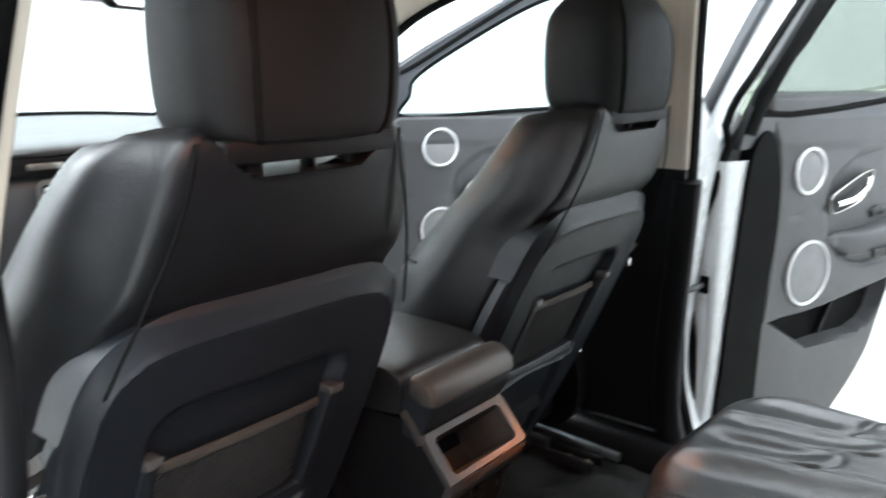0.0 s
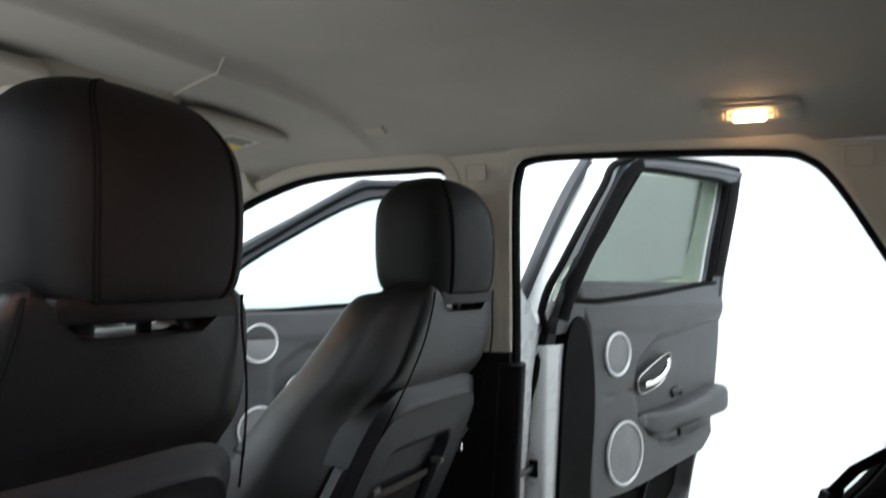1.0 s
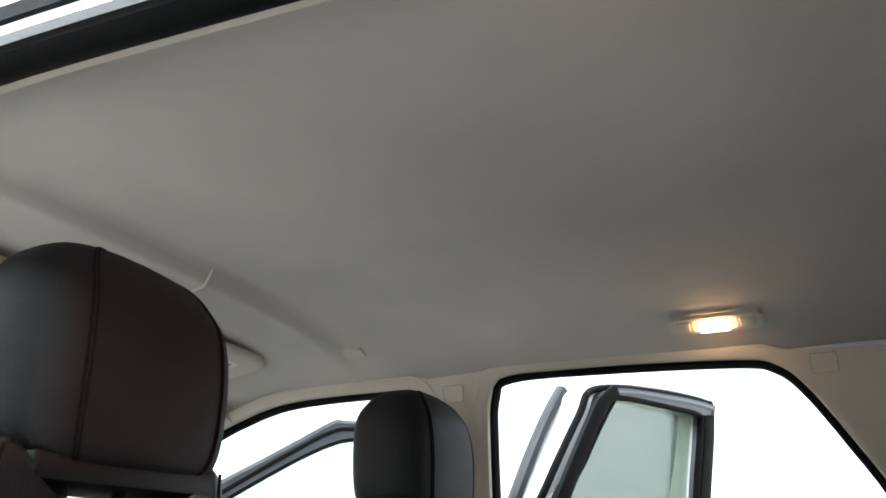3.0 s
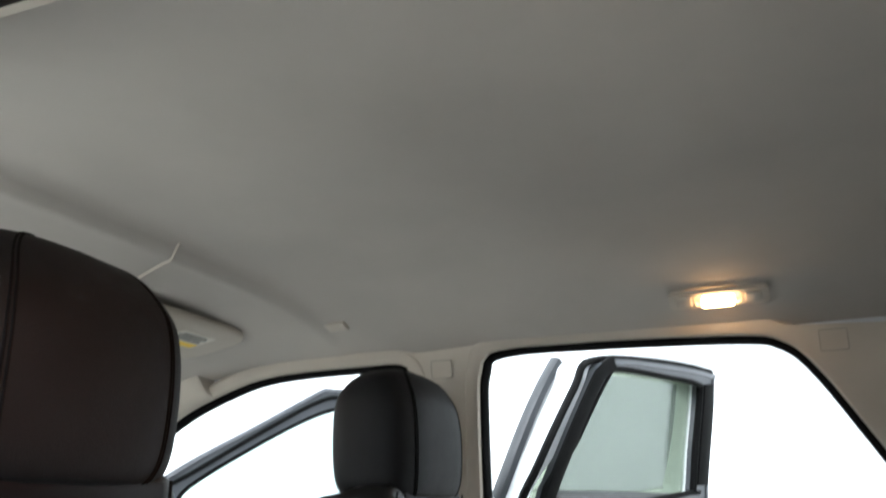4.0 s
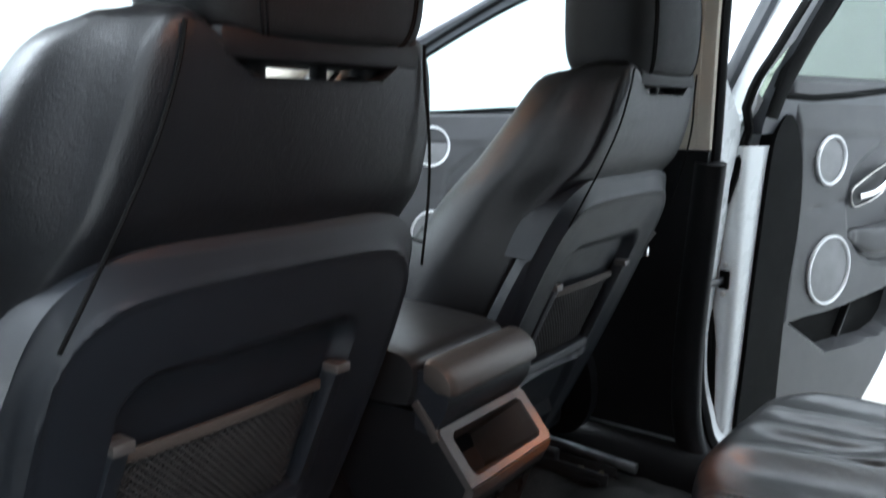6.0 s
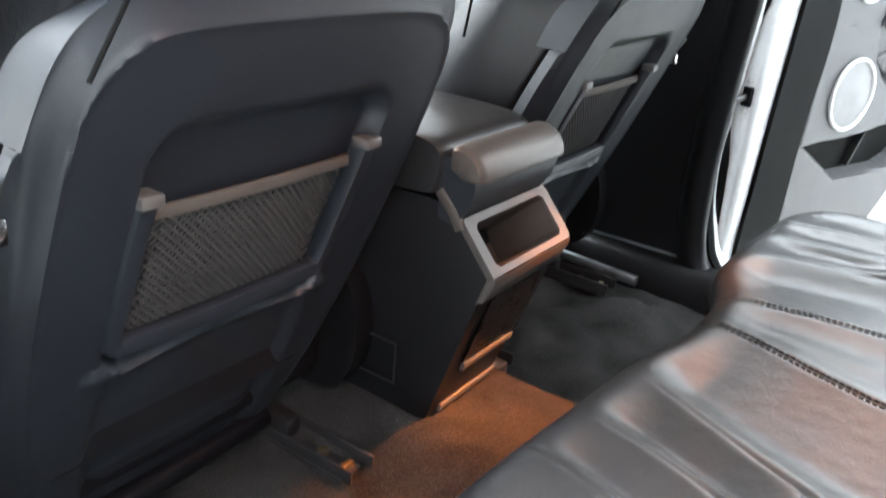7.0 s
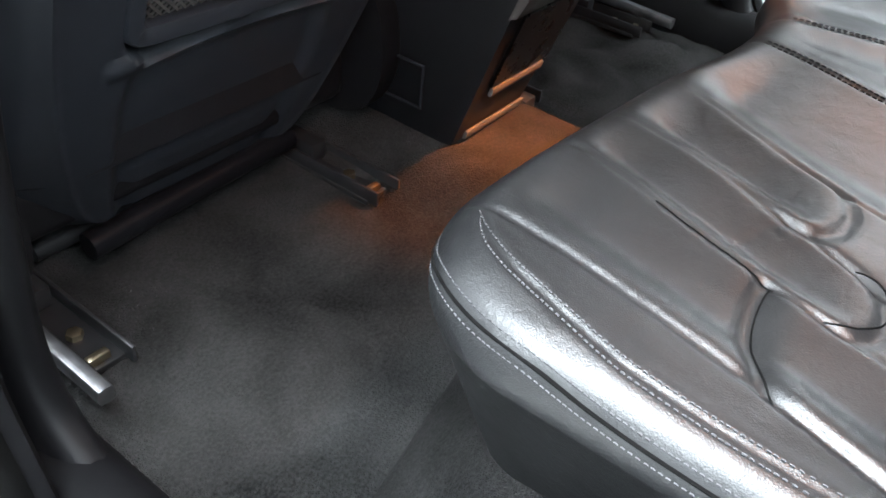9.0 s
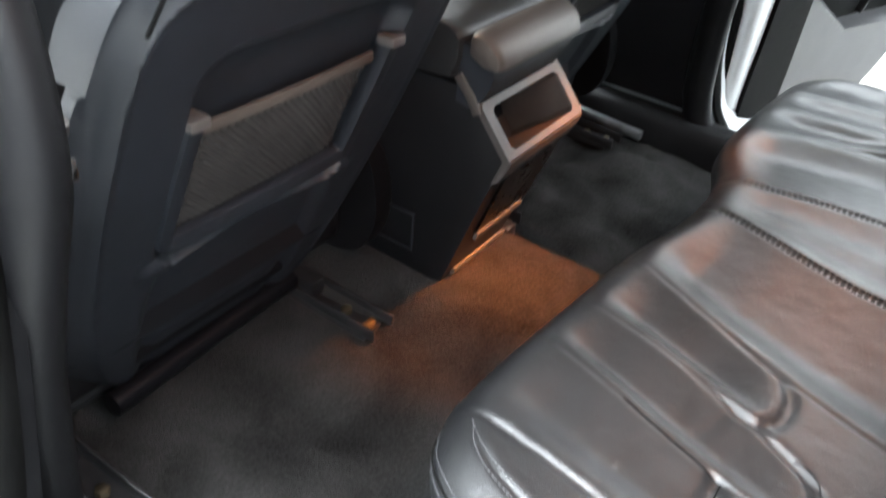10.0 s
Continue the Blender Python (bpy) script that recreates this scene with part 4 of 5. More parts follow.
part("bench_base", one_block(-0.40, 0.40, -0.38, 0.08, -0.01, 0.04, 0.01), PLASTIC, bench)

buckle = thing("seat_belt_buckle", "grey seat belt buckle tongue by the rear bolster", "seat belt", "", Matrix.Translation((0.56, -0.56, 0.80)) @ pose(0, 0, 0, 20, 0, -30))
bm = bmesh.new()
plate(bm, [(-0.022, -0.03), (0.022, -0.03), (0.024, 0.01), (0.012, 0.03), (-0.012, 0.03), (-0.024, 0.01)], [[(-0.010, -0.018), (0.010, -0.018), (0.010, 0.004), (-0.010, 0.004)]], lambda u, v, k: Vector((u, k, v)), 0.004)
part("tongue", bm, RING, buckle, "pale metal tongue")
part("tongue_grip", one_block(-0.026, 0.026, -0.008, 0.010, 0.025, 0.06, 0.005), PLASTIC_SHELL, buckle)
part("webbing", band([(0, 0.002, 0.05), (0.02, -0.012, 0.10), (0.05, -0.05, 0.16)], 0.023, 0.0015, up=(0, 1, 0), square=0.6), PLASTIC, buckle, "black woven belt")

bm = bmesh.new()
skin(bm, [[Vector((x, y, z)) for y, z in ((0.116, 0.800), (0.104, 0.800), (0.068, 0.780), (0.066, 0.768), (0.072, 0.748), (0.084, 0.730), (0.096, 0.720), (0.116, 0.724))] for x in (-0.099, -0.096, 0.096, 0.099)])
part("latch_cheek", bm, PLASTIC_SHELL, con, "dark grey underside of the armrest end")
for sg in (-1, 1):
    part("frame_leg", band([(sg * 0.0965, 0.083, 0.716), (sg * 0.0975, 0.094, 0.735), (sg * 0.0978, 0.116, 0.758)], 0.004, 0.007, up=(0, -1, 0.6), square=0.5), SATIN_BROWN, con)

# ---------------------------------------------------------------- open doors


def car_door(name, label, hinge, angle, spec, group, flip=1):
    """A door built in its own plane: x runs from the hinge edge, y outwards, z up."""
    d = thing(name, label, "car door", group, Matrix.Translation(hinge) @ pose(0, 0, 0, 0, 0, angle) @ Matrix.Diagonal((1, flip, 1, 1)))
    n_in = lambda z: -0.2 * max(z - 1.05, 0)  # the window leans inwards
    S = spec
    outline, win = flat_spline(S["outline"], 5), flat_spline(S["window"], 5)
    bm = bmesh.new()
    mid = Vector((sum(u for u, v in win) / len(win), sum(v for u, v in win) / len(win)))
    wide = [tuple(mid + (Vector(q) - mid) * 1.075) for q in win]
    plate(bm, outline, [wide], lambda u, v, k: Vector((u, n_in(v) + 0.035 + 0.042 * step(1.08, 1.0, v) + k * (1 - 0.48 * step(1.08, 1.0, v)), v)), 0.085)
    part("door_skin", bm, PAINT, d, "white painted door metal")
    bm = bmesh.new()
    seal = []
    for u, v in flat_spline(S["seal"], 5):
        y = n_in(v) + 0.030
        if "edge_seal" in S and u < 0.2 and v < 1.12:
            u, y = mix3(v, S["edge_seal"])
        if u > 0.3 and v < 1.15:
            k = step(1.15, 1.05, v)
            u, y, v = u - 0.07 * k, y + 0.035 * k, v + 0.05 * k * step(0.6, 0.4, v)
        seal.append(Vector((u, y, v)))
    tube(bm, seal, 0.009, 0.010, closed=True, seg=8, up=(0, 1, 0))
    part("door_seal", bm, RUBBER, d, "black rubber door seal")
    bm = bmesh.new()
    fr = flat_spline(S["frame"], 5)
    plate(bm, fr, [flat_spline(S["window"], 5)], lambda u, v, k: Vector((u, n_in(v) + 0.010 + k, v)), 0.03)
    part("window_frame", bm, FRAME_GREY, d, "dark grey window surround")
    bm = bmesh.new()
    tube(bm, [Vector((u, n_in(v) + 0.016, v)) for u, v in flat_spline(S["window"], 5)], 0.008, 0.010, closed=True, seg=8, up=(0, 1, 0))
    part("glass_run", bm, RUBBER, d, "black rubber glass channel")
    bm = bmesh.new()
    mw = Vector((sum(u for u, v in fr) / len(fr), sum(v for u, v in fr) / len(fr)))
    ridge = [mw + (Vector(q) - mw) * 0.955 for q in fr]
    tube(bm, [Vector((q.x, n_in(q.y) + 0.009, q.y)) for q in ridge if q.y > 1.13], 0.005, 0.004, seg=8, up=(0, 1, 0))
    part("frame_ridge", bm, FRAME_GREY, d)
    if "cheek" in S:
        part("outer_trim", band([Vector((p.x, n_in(p.y) + 0.112, p.y)) for p in spline([(u, v, 0) for u, v in S["outer_trim"]], 5)], 0.012, 0.015, up=(0, 1, 0), square=0.4), OUTER_TRIM, d, "dark grey outer window trim")
        for path, ra in S["cheek"]:
            part("pillar_cover", band([Vector((p.x, n_in(p.y) + 0.008, p.y)) for p in spline([(u, v, 0) for u, v in path], 5)], ra, 0.006, up=(0, 1, 0), square=0.5), RUBBER, d, "black cover beside the window")
    if "groove" in S:
        part("frame_groove", band([Vector((p.x, n_in(p.y) + 0.009, p.y)) for p in spline([(u, v, 0) for u, v in S["groove"]], 5)], 0.0065, 0.004, up=(0, 1, 0), square=0), RUBBER, d, "black groove in the window frame")
    bm = bmesh.new()
    plate(bm, [tuple(mid + (Vector(q) - mid) * 1.04) for q in flat_spline(S["glass"], 5)], [], lambda u, v, k: Vector((u, n_in(v) + 0.055 + k, v)), 0.004)
    g = part("window_pane", bm, S["pane"], d, "pale tinted window glass")
    g.visible_shadow = False
    # added grey sheet: the pane's reflection as a tint, short of the edges
    if "reflection" in S:
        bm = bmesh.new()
        plate(bm, flat_spline(S["reflection"], 5), [], lambda u, v, k: Vector((u, n_in(v) + 0.053 + k, v)), 0.001)
        fl = part("reflection_sheet", bm, REFLECTION_GREY, g, "grey sheet that stands in for a reflection in the pane")
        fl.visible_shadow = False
    # moulded inner panel
    bm = bmesh.new()
    prof = curve_table(S["sides"], 14)
    rows = []
    for z, sl, sr in prof:
        row = []
        for i in range(141):
            u = i / 140
            x = sl + (sr - sl) * u
            edge = min((x - sl), (sr - x), max(prof[-1][0] - z, 0) + 0.004)
            row.append(Vector((x, S["depth"](x, z) + 0.018 * step(0.022, 0.0, edge) ** 2, z)))
        rows.append(row)
    rows.append([v + Vector((0, 0.03, 0.004)) for v in rows[-1]])
    rows.insert(0, [v + Vector((0, 0.03, -0.004)) for v in rows[0]])
    rows = [[r[0] + Vector((-0.002, 0.03, 0))] + r + [r[-1] + Vector((0.002, 0.03, 0))] for r in rows]
    skin(bm, rows, closed=False, cap=False)
    part("door_panel", bm, DOOR_GREY, d, "dark grey moulded door panel")
    bm = bmesh.new()
    plate(bm, flat_spline(S["end"], 5), [], lambda u, v, k: Vector((u, -0.004 + k, v)), 0.036)
    part("edge_cover", bm, RUBBER, d, "black cover along the hinge edge")
    for cx, cz, r in S["rings"]:
        bm = bmesh.new()
        path = [Vector((cx + r * math.cos(a), -0.004, cz + r * math.sin(a))) for a in [2 * math.pi * i / 48 for i in range(48)]]
        tube(bm, path, 0.0042, 0.005, closed=True, seg=8, up=(0, 1, 0))
        sp = part("speaker_ring", bm, RING, d, "silver speaker ring")
        part("speaker_grille", one_disc((cx, 0.001, cz), (0, -1, 0), r - 0.003, 0.004, 40, 0.002), GRILLE, sp, "grey speaker mesh")
    # handle bowl
    bowl = flat_spline(S["bowl"], 5)
    c = sum((Vector((u, 0, v)) for u, v in bowl), Vector()) / len(bowl)
    bm = bmesh.new()
    skin(bm, [[c + (Vector((u, 0, v)) - c) * k + Vector((0, y, 0)) for u, v in bowl] for k, y in ((1.06, -0.001), (1.0, -0.005), (0.92, -0.003), (0.86, 0.0), (0.70, -0.0015))])
    hb = part("handle_bowl", bm, BOWL, d, "black handle recess")
    bm = bmesh.new()
    tube(bm, [c + (Vector((u, 0, v)) - c) * 1.0 + Vector((0, -0.006, 0)) for u, v in bowl], 0.0014, 0.0022, closed=True, seg=6, up=(0, 1, 0))
    part("bowl_rim", bm, SATIN, hb)
    part("door_handle", band([Vector((u, y, v)) for u, y, v in [tuple(p) for p in spline(S["lever"], 6)]], 0.007, 0.005, up=(0, 1, 0), square=0.3), CHROME, d, "chrome inner door handle")
    # armrest: a padded bar with a gripped underside
    bm = bmesh.new()
    lo = []
    for u, zc, hz, dp in curve_table(S["arm"], 5):
        lo.append([Vector((u, S["depth"](u, zc) + 0.004 - dp * math.copysign(abs(math.cos(a)) ** 0.45, math.cos(a)) * (1 if math.cos(a) > 0 else 0.1), zc + hz * math.copysign(abs(math.sin(a)) ** 0.5, math.sin(a)))) for a in [2 * math.pi * (i + 0.5) / 28 for i in range(28)]])
    skin(bm, lo)
    arm = part("armrest", bm, DOOR_GREY, d, "padded grey armrest")
    for path in S["grips"]:
        part("grip_recess", band([Vector(p) for p in spline(path, 6)], 0.011, 0.006, up=(0, 1, 0), square=0.2), BOWL, arm)
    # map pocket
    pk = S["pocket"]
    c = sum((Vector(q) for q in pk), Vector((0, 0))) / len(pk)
    # lining sheet is black so that its colour carries the pocket's shade
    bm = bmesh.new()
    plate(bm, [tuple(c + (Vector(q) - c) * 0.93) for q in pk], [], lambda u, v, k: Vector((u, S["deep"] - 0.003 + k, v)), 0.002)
    mp = part("map_pocket", bm, RUBBER, d, "black lining that carries the shade of the deep map pocket")
    part("divider", band([Vector((u, S["deep"] - 0.012, v)) for u, v in S["divider"]], 0.003, 0.010, up=(0, 1, 0)), BOWL, mp)
    # hinge edge: check strap, bolts
    if "strap" in S:
        z = S["strap"]
        # folded white sheet metal of the hinge edge
        bm = bmesh.new()
        rows = []
        for i in range(39):
            zz = 0.36 + i * 0.018
            w = mix3(zz, [(0.36, 0.045), (0.62, 0.046), (0.85, 0.062), (1.03, 0.080), (1.05, 0.080)])[0]
            rows.append([Vector((p.x, p.y, zz)) for p in spline([(w, 0.006, 0), (0.030, 0.006, 0), (0.010, 0.009, 0), (0.001, 0.020, 0), (-0.002, 0.05, 0), (-0.003, 0.09, 0), (0.006, 0.118, 0)], 4)])
        skin(bm, rows, closed=False, cap=False)
        edge = part("hinge_edge", bm, PAINT, d, "folded white metal of the door edge")
        part("strap_hole", one_block(-0.006, 0.004, 0.020, 0.042, z - 0.020, z + 0.020, 0.003), RUBBER, d, "black check strap cover")
        for dz in (-0.031, 0.031):
            part("bolt", one_disc((0.000, 0.031, z + dz), (-1, 0, 0), 0.006, 0.005, 8, 0.001), SATIN, edge)
        part("check_strap", band([(-0.002, 0.031, z), (-0.05, 0.028, z - 0.004), (-0.13, 0.022, z - 0.006)], 0.007, 0.004, square=0.4), BLACK_STEEL, d)
        part("bolt", one_disc((0.030, 0.031, 1.112), (-1, -0.3, 0), 0.007, 0.008, 8, 0.001), CHROME, d)
    return d


OUTER_TRIM = shader("outer_trim_grey", (0.014, 0.016, 0.020), 0.5, 0, 0, 1, 0.08, 12)
FRAME_GREY = shader("frame_grey", (0.055, 0.058, 0.066), 0.36, 0, 0, 1, 0.08, 12)
BOWL = shader("recess_black", (0.007, 0.007, 0.0075), 0.5, 0, 0, 1, 0.1, 12)


SCOOP = [(0.479, 1.045), (0.418, 1.008), (0.380, 0.978), (0.368, 0.915), (0.388, 0.845), (0.436, 0.790), (0.490, 0.762), (0.548, 0.752), (0.65, 0.757), (0.80, 0.767), (0.95, 0.785), (0.95, 1.11), (0.832, 1.094), (0.63, 1.066)]
POCKET = [(0.215, 0.652), (0.465, 0.664), (0.700, 0.700), (0.672, 0.615), (0.640, 0.585), (0.583, 0.566), (0.374, 0.560)]


def poly_sd(x, y, pts):
    """Signed distance to a polygon, negative inside."""
    best, sign = 1e9, 1.0
    n = len(pts)
    for i in range(n):
        ax, ay = pts[i]
        bx, by = pts[i - 1]
        ex, ey, wx, wy = bx - ax, by - ay, x - ax, y - ay
        t = min(max((wx * ex + wy * ey) / (ex * ex + ey * ey), 0), 1)
        best = min(best, math.hypot(wx - ex * t, wy - ey * t))
        if (ay > y) != (by > y) and x < ax + (y - ay) / (by - ay) * (bx - ax):
            sign = -sign
    return best * sign


def rear_depth(x, z):
    """Relief of the rear door panel: a scooped field round the handle, a lip, a deep map pocket below it."""
    sd = poly_sd(x, z, SCOOP)
    y = 0.014 * step(0.003, -0.016, sd) + 0.004 * groove(sd, 0.0035)
    top = 1.052 + 0.13 * min(max(x - 0.48, 0), 0.4)
    y -= 0.006 * step(top, top + 0.03, z)
    # joint between the upper and lower panel
    y += 0.004 * groove(z - 0.900 - 0.09 * (x - 0.195), 0.003) * step(0.372, 0.36, x)
    # below the lip the foot lies back; the pocket is sunk into it
    lip = mix3(x, [(0.15, 0.652), (0.39, 0.664), (0.72, 0.712), (0.80, 0.765)])[0]
    y += 0.014 * step(lip + 0.004, lip - 0.006, z)
    y += 0.050 * step(0.004, -0.006, poly_sd(x, z, POCKET))
    return y


def front_depth(x, z):
    return rear_depth(x + 0.064, z + 0.065)


REAR_SPEC = dict(
    outline=[(0.0, 0.50), (0.0, 0.85), (0.006, 1.08), (0.024, 1.12), (0.072, 1.24), (0.162, 1.41), (0.212, 1.485), (0.50, 1.525), (0.79, 1.535), (0.828, 1.505), (0.832, 1.25), (0.868, 1.07),
             (0.87, 0.90), (0.82, 0.70), (0.70, 0.48), (0.55, 0.34), (0.30, 0.31), (0.06, 0.32)],
    window=[(0.10, 1.145), (0.17, 1.30), (0.265, 1.445), (0.31, 1.468), (0.55, 1.475), (0.71, 1.475), (0.734, 1.45), (0.734, 1.30), (0.738, 1.20), (0.715, 1.188)],
    seal=[(0.028, 0.50), (0.03, 0.85), (0.004, 1.12), (0.06, 1.245), (0.158, 1.41), (0.215, 1.478), (0.50, 1.510), (0.78, 1.518), (0.81, 1.49), (0.815, 1.25), (0.85, 1.07),
          (0.85, 0.90), (0.80, 0.70), (0.68, 0.49), (0.53, 0.36), (0.30, 0.33), (0.09, 0.34)],
    frame=[(0.045, 1.08), (0.085, 1.20), (0.195, 1.41), (0.250, 1.480), (0.50, 1.503), (0.78, 1.510), (0.806, 1.48), (0.810, 1.25), (0.832, 1.10), (0.80, 1.08), (0.4, 1.08), (0.10, 1.07)],
    glass=[(0.08, 1.12), (0.15, 1.30), (0.25, 1.455), (0.31, 1.480), (0.55, 1.487), (0.72, 1.487), (0.747, 1.45), (0.745, 1.30), (0.748, 1.15), (0.4, 1.11)],
    end=[(0.040, 0.36), (0.044, 0.62), (0.056, 0.82), (0.072, 1.02), (0.092, 1.085), (0.120, 1.108), (0.150, 1.085), (0.180, 1.00), (0.187, 0.873), (0.168, 0.70), (0.150, 0.36)],
    rings=[(0.285, 1.010, 0.052), (0.318, 0.762, 0.077)],
    bowl=[(0.375, 0.935), (0.40, 0.955), (0.50, 0.995), (0.535, 0.995), (0.52, 0.955), (0.49, 0.925), (0.42, 0.905), (0.385, 0.905)],
    lever=[(0.40, -0.010, 0.925), (0.45, -0.018, 0.935), (0.495, -0.018, 0.958), (0.510, -0.016, 0.985)],
    arm=[(0.385, 0.836, 0.004, 0.004), (0.402, 0.833, 0.014, 0.014), (0.435, 0.826, 0.024, 0.028), (0.485, 0.818, 0.032, 0.040), (0.56, 0.822, 0.034, 0.048), (0.66, 0.836, 0.034, 0.052), (0.75, 0.848, 0.038, 0.056), (0.80, 0.855, 0.040, 0.056), (0.822, 0.857, 0.034, 0.044), (0.83, 0.858, 0.01, 0.012)],
    pocket=POCKET, deep=0.058, divider=[(0.500, 0.664), (0.455, 0.574)],
    sides=[(0.335, 0.20, 0.46), (0.36, 0.14, 0.52), (0.49, 0.150, 0.645), (0.60, 0.158, 0.692), (0.69, 0.165, 0.728), (0.73, 0.167, 0.765), (0.775, 0.169, 0.808), (0.82, 0.172, 0.826), (0.93, 0.175, 0.850), (1.03, 0.168, 0.866), (1.08, 0.150, 0.868), (1.12, 0.128, 0.858), (1.16, 0.112, 0.845), (1.186, 0.12, 0.832)],
    depth=rear_depth, reflection=[(0.12, 1.165), (0.19, 1.31), (0.275, 1.43), (0.33, 1.458), (0.55, 1.470), (0.66, 1.472), (0.67, 1.45), (0.665, 1.33), (0.637, 1.212), (0.612, 1.200)],
    grips=[[(0.53, -0.034, 0.793), (0.58, -0.043, 0.797), (0.63, -0.047, 0.806), (0.67, -0.046, 0.804)], [(0.572, 0.011, 0.884), (0.60, 0.009, 0.894), (0.622, 0.010, 0.888)]],
    pane=GLASS_REAR, strap=0.767,
    outer_trim=[(0.004, 1.098), (0.024, 1.150), (0.094, 1.32), (0.146, 1.420), (0.190, 1.486)],
    cheek=[([(0.062, 1.10), (0.078, 1.17), (0.130, 1.28), (0.202, 1.41), (0.236, 1.455), (0.275, 1.478)], 0.0175), ([(0.765, 1.478), (0.772, 1.42), (0.772, 1.30), (0.772, 1.21)], 0.030)],
    edge_seal=[(0.34, 0.06, 0.03), (0.50, -0.004, 0.040), (0.63, -0.008, 0.046), (0.766, -0.010, 0.072), (0.83, -0.010, 0.070), (0.98, -0.005, 0.026), (1.06, 0.020, 0.022), (1.12, 0.042, 0.020)])
FRONT_SPEC = dict(
    outline=[(0.0, 0.45), (0.0, 0.80), (0.0, 1.06), (0.05, 1.17), (0.17, 1.262), (0.37, 1.380), (0.555, 1.492), (0.60, 1.503), (0.85, 1.525), (1.06, 1.545), (1.10, 1.50), (1.085, 1.25), (1.08, 1.05),
             (1.07, 0.70), (1.06, 0.42), (0.95, 0.33), (0.50, 0.31), (0.08, 0.33)],
    window=[(0.150, 1.085), (0.158, 1.15), (0.185, 1.215), (0.39, 1.345), (0.55, 1.428), (0.66, 1.456), (0.85, 1.472), (0.98, 1.476), (1.0, 1.445), (0.985, 1.28), (0.98, 1.13), (0.95, 1.122), (0.5, 1.10)],
    seal=[(0.025, 0.45), (0.025, 0.80), (0.025, 1.05), (0.07, 1.16), (0.18, 1.252), (0.38, 1.370), (0.555, 1.474), (0.645, 1.490), (0.85, 1.512), (1.04, 1.525), (1.075, 1.48), (1.065, 1.25), (1.06, 1.05),
          (1.05, 0.70), (1.04, 0.44), (0.94, 0.35), (0.50, 0.33), (0.10, 0.35)],
    frame=[(0.03, 1.05), (0.06, 1.185), (0.16, 1.270), (0.37, 1.392), (0.545, 1.496), (0.575, 1.507), (0.62, 1.508), (0.85, 1.527), (1.05, 1.536), (1.062, 1.48), (1.05, 1.25), (1.045, 1.08), (0.5, 1.06), (0.15, 1.04)],
    groove=[(0.12, 1.215), (0.18, 1.246), (0.38, 1.370), (0.55, 1.466), (0.64, 1.484), (0.85, 1.500), (1.0, 1.505)],
    glass=[(0.13, 1.07), (0.14, 1.18), (0.18, 1.235), (0.38, 1.362), (0.54, 1.446), (0.65, 1.474), (0.85, 1.490), (1.0, 1.494), (1.015, 1.46), (1.0, 1.28), (0.995, 1.10), (0.5, 1.07)],
    end=[(0.02, 0.36), (0.02, 0.70), (0.02, 1.00), (0.04, 1.04), (0.06, 1.00), (0.06, 0.70), (0.06, 0.36)],
    rings=[(0.262, 0.992, 0.056), (0.266, 0.735, 0.066)],
    bowl=[(0.343, 0.823), (0.348, 0.854), (0.377, 0.887), (0.438, 0.903), (0.472, 0.900), (0.460, 0.850), (0.435, 0.827), (0.380, 0.817)],
    lever=[(0.368, -0.010, 0.841), (0.39, -0.016, 0.843), (0.425, -0.018, 0.851), (0.448, -0.016, 0.864)],
    arm=[(0.33, 0.78, 0.010, 0.010), (0.37, 0.78, 0.022, 0.025), (0.47, 0.782, 0.030, 0.045), (0.65, 0.79, 0.032, 0.055), (0.95, 0.80, 0.034, 0.060), (1.0, 0.80, 0.030, 0.045), (1.02, 0.80, 0.01, 0.015)],
    pocket=[(u - 0.064, v - 0.065) for u, v in POCKET], deep=0.058, divider=[(0.436, 0.599), (0.391, 0.509)],
    sides=[(0.34, 0.10, 0.95), (0.42, 0.06, 1.03), (0.60, 0.05, 1.037), (0.80, 0.05, 1.04), (0.95, 0.05, 1.035), (1.02, 0.06, 1.03), (1.06, 0.085, 1.02), (1.092, 0.13, 0.99)],
    depth=front_depth,
    grips=[[(0.51, -0.006, 0.751), (0.56, -0.016, 0.757), (0.58, -0.024, 0.763)], [(0.60, -0.026, 0.763), (0.68, -0.030, 0.767), (0.75, -0.030, 0.771)]],
    pane=GLASS)
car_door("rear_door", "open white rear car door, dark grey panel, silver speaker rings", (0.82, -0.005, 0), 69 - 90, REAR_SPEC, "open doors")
car_door("front_door", "open white front car door, dark grey panel, sloping window frame", (0.831, 1.089, 0), 61 - 90, FRONT_SPEC, "open doors")
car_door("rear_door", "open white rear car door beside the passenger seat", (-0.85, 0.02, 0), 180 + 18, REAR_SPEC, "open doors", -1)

# ---------------------------------------------------------------- roof fittings


def reading_lamp(sx, label):
    ob = thing("reading_lamp", label, "lamp", "reading lamps", Matrix.Translation((0.490, -0.455, 1.473) if sx > 0 else (-0.514, -0.475, 1.478)) @ pose(0, 0, 0, 0, sx * 25, 0))
    bm = bmesh.new()
    plate(bm, rrect(0, 0, 0.020, 0.078, 0.010), [rrect(0, 0, 0.014, 0.036, 0.005)], lambda u, v, k: Vector((u, v, -0.004 + k)), 0.008)
    part("lamp_frame", bm, TRIM, ob, "beige lamp surround")
    for sg in (-1, 1):
        part("switch", one_block(-0.012, 0.012, sg * 0.054 - 0.013, sg * 0.054 + 0.013, -0.007, 0.0, 0.003), TRIM, ob)
    part("lens", one_block(-0.0095, 0.0095, -0.026, 0.026, -0.015, 0.0, 0.005), LENS, ob, "lit frosted lens")
    return ob


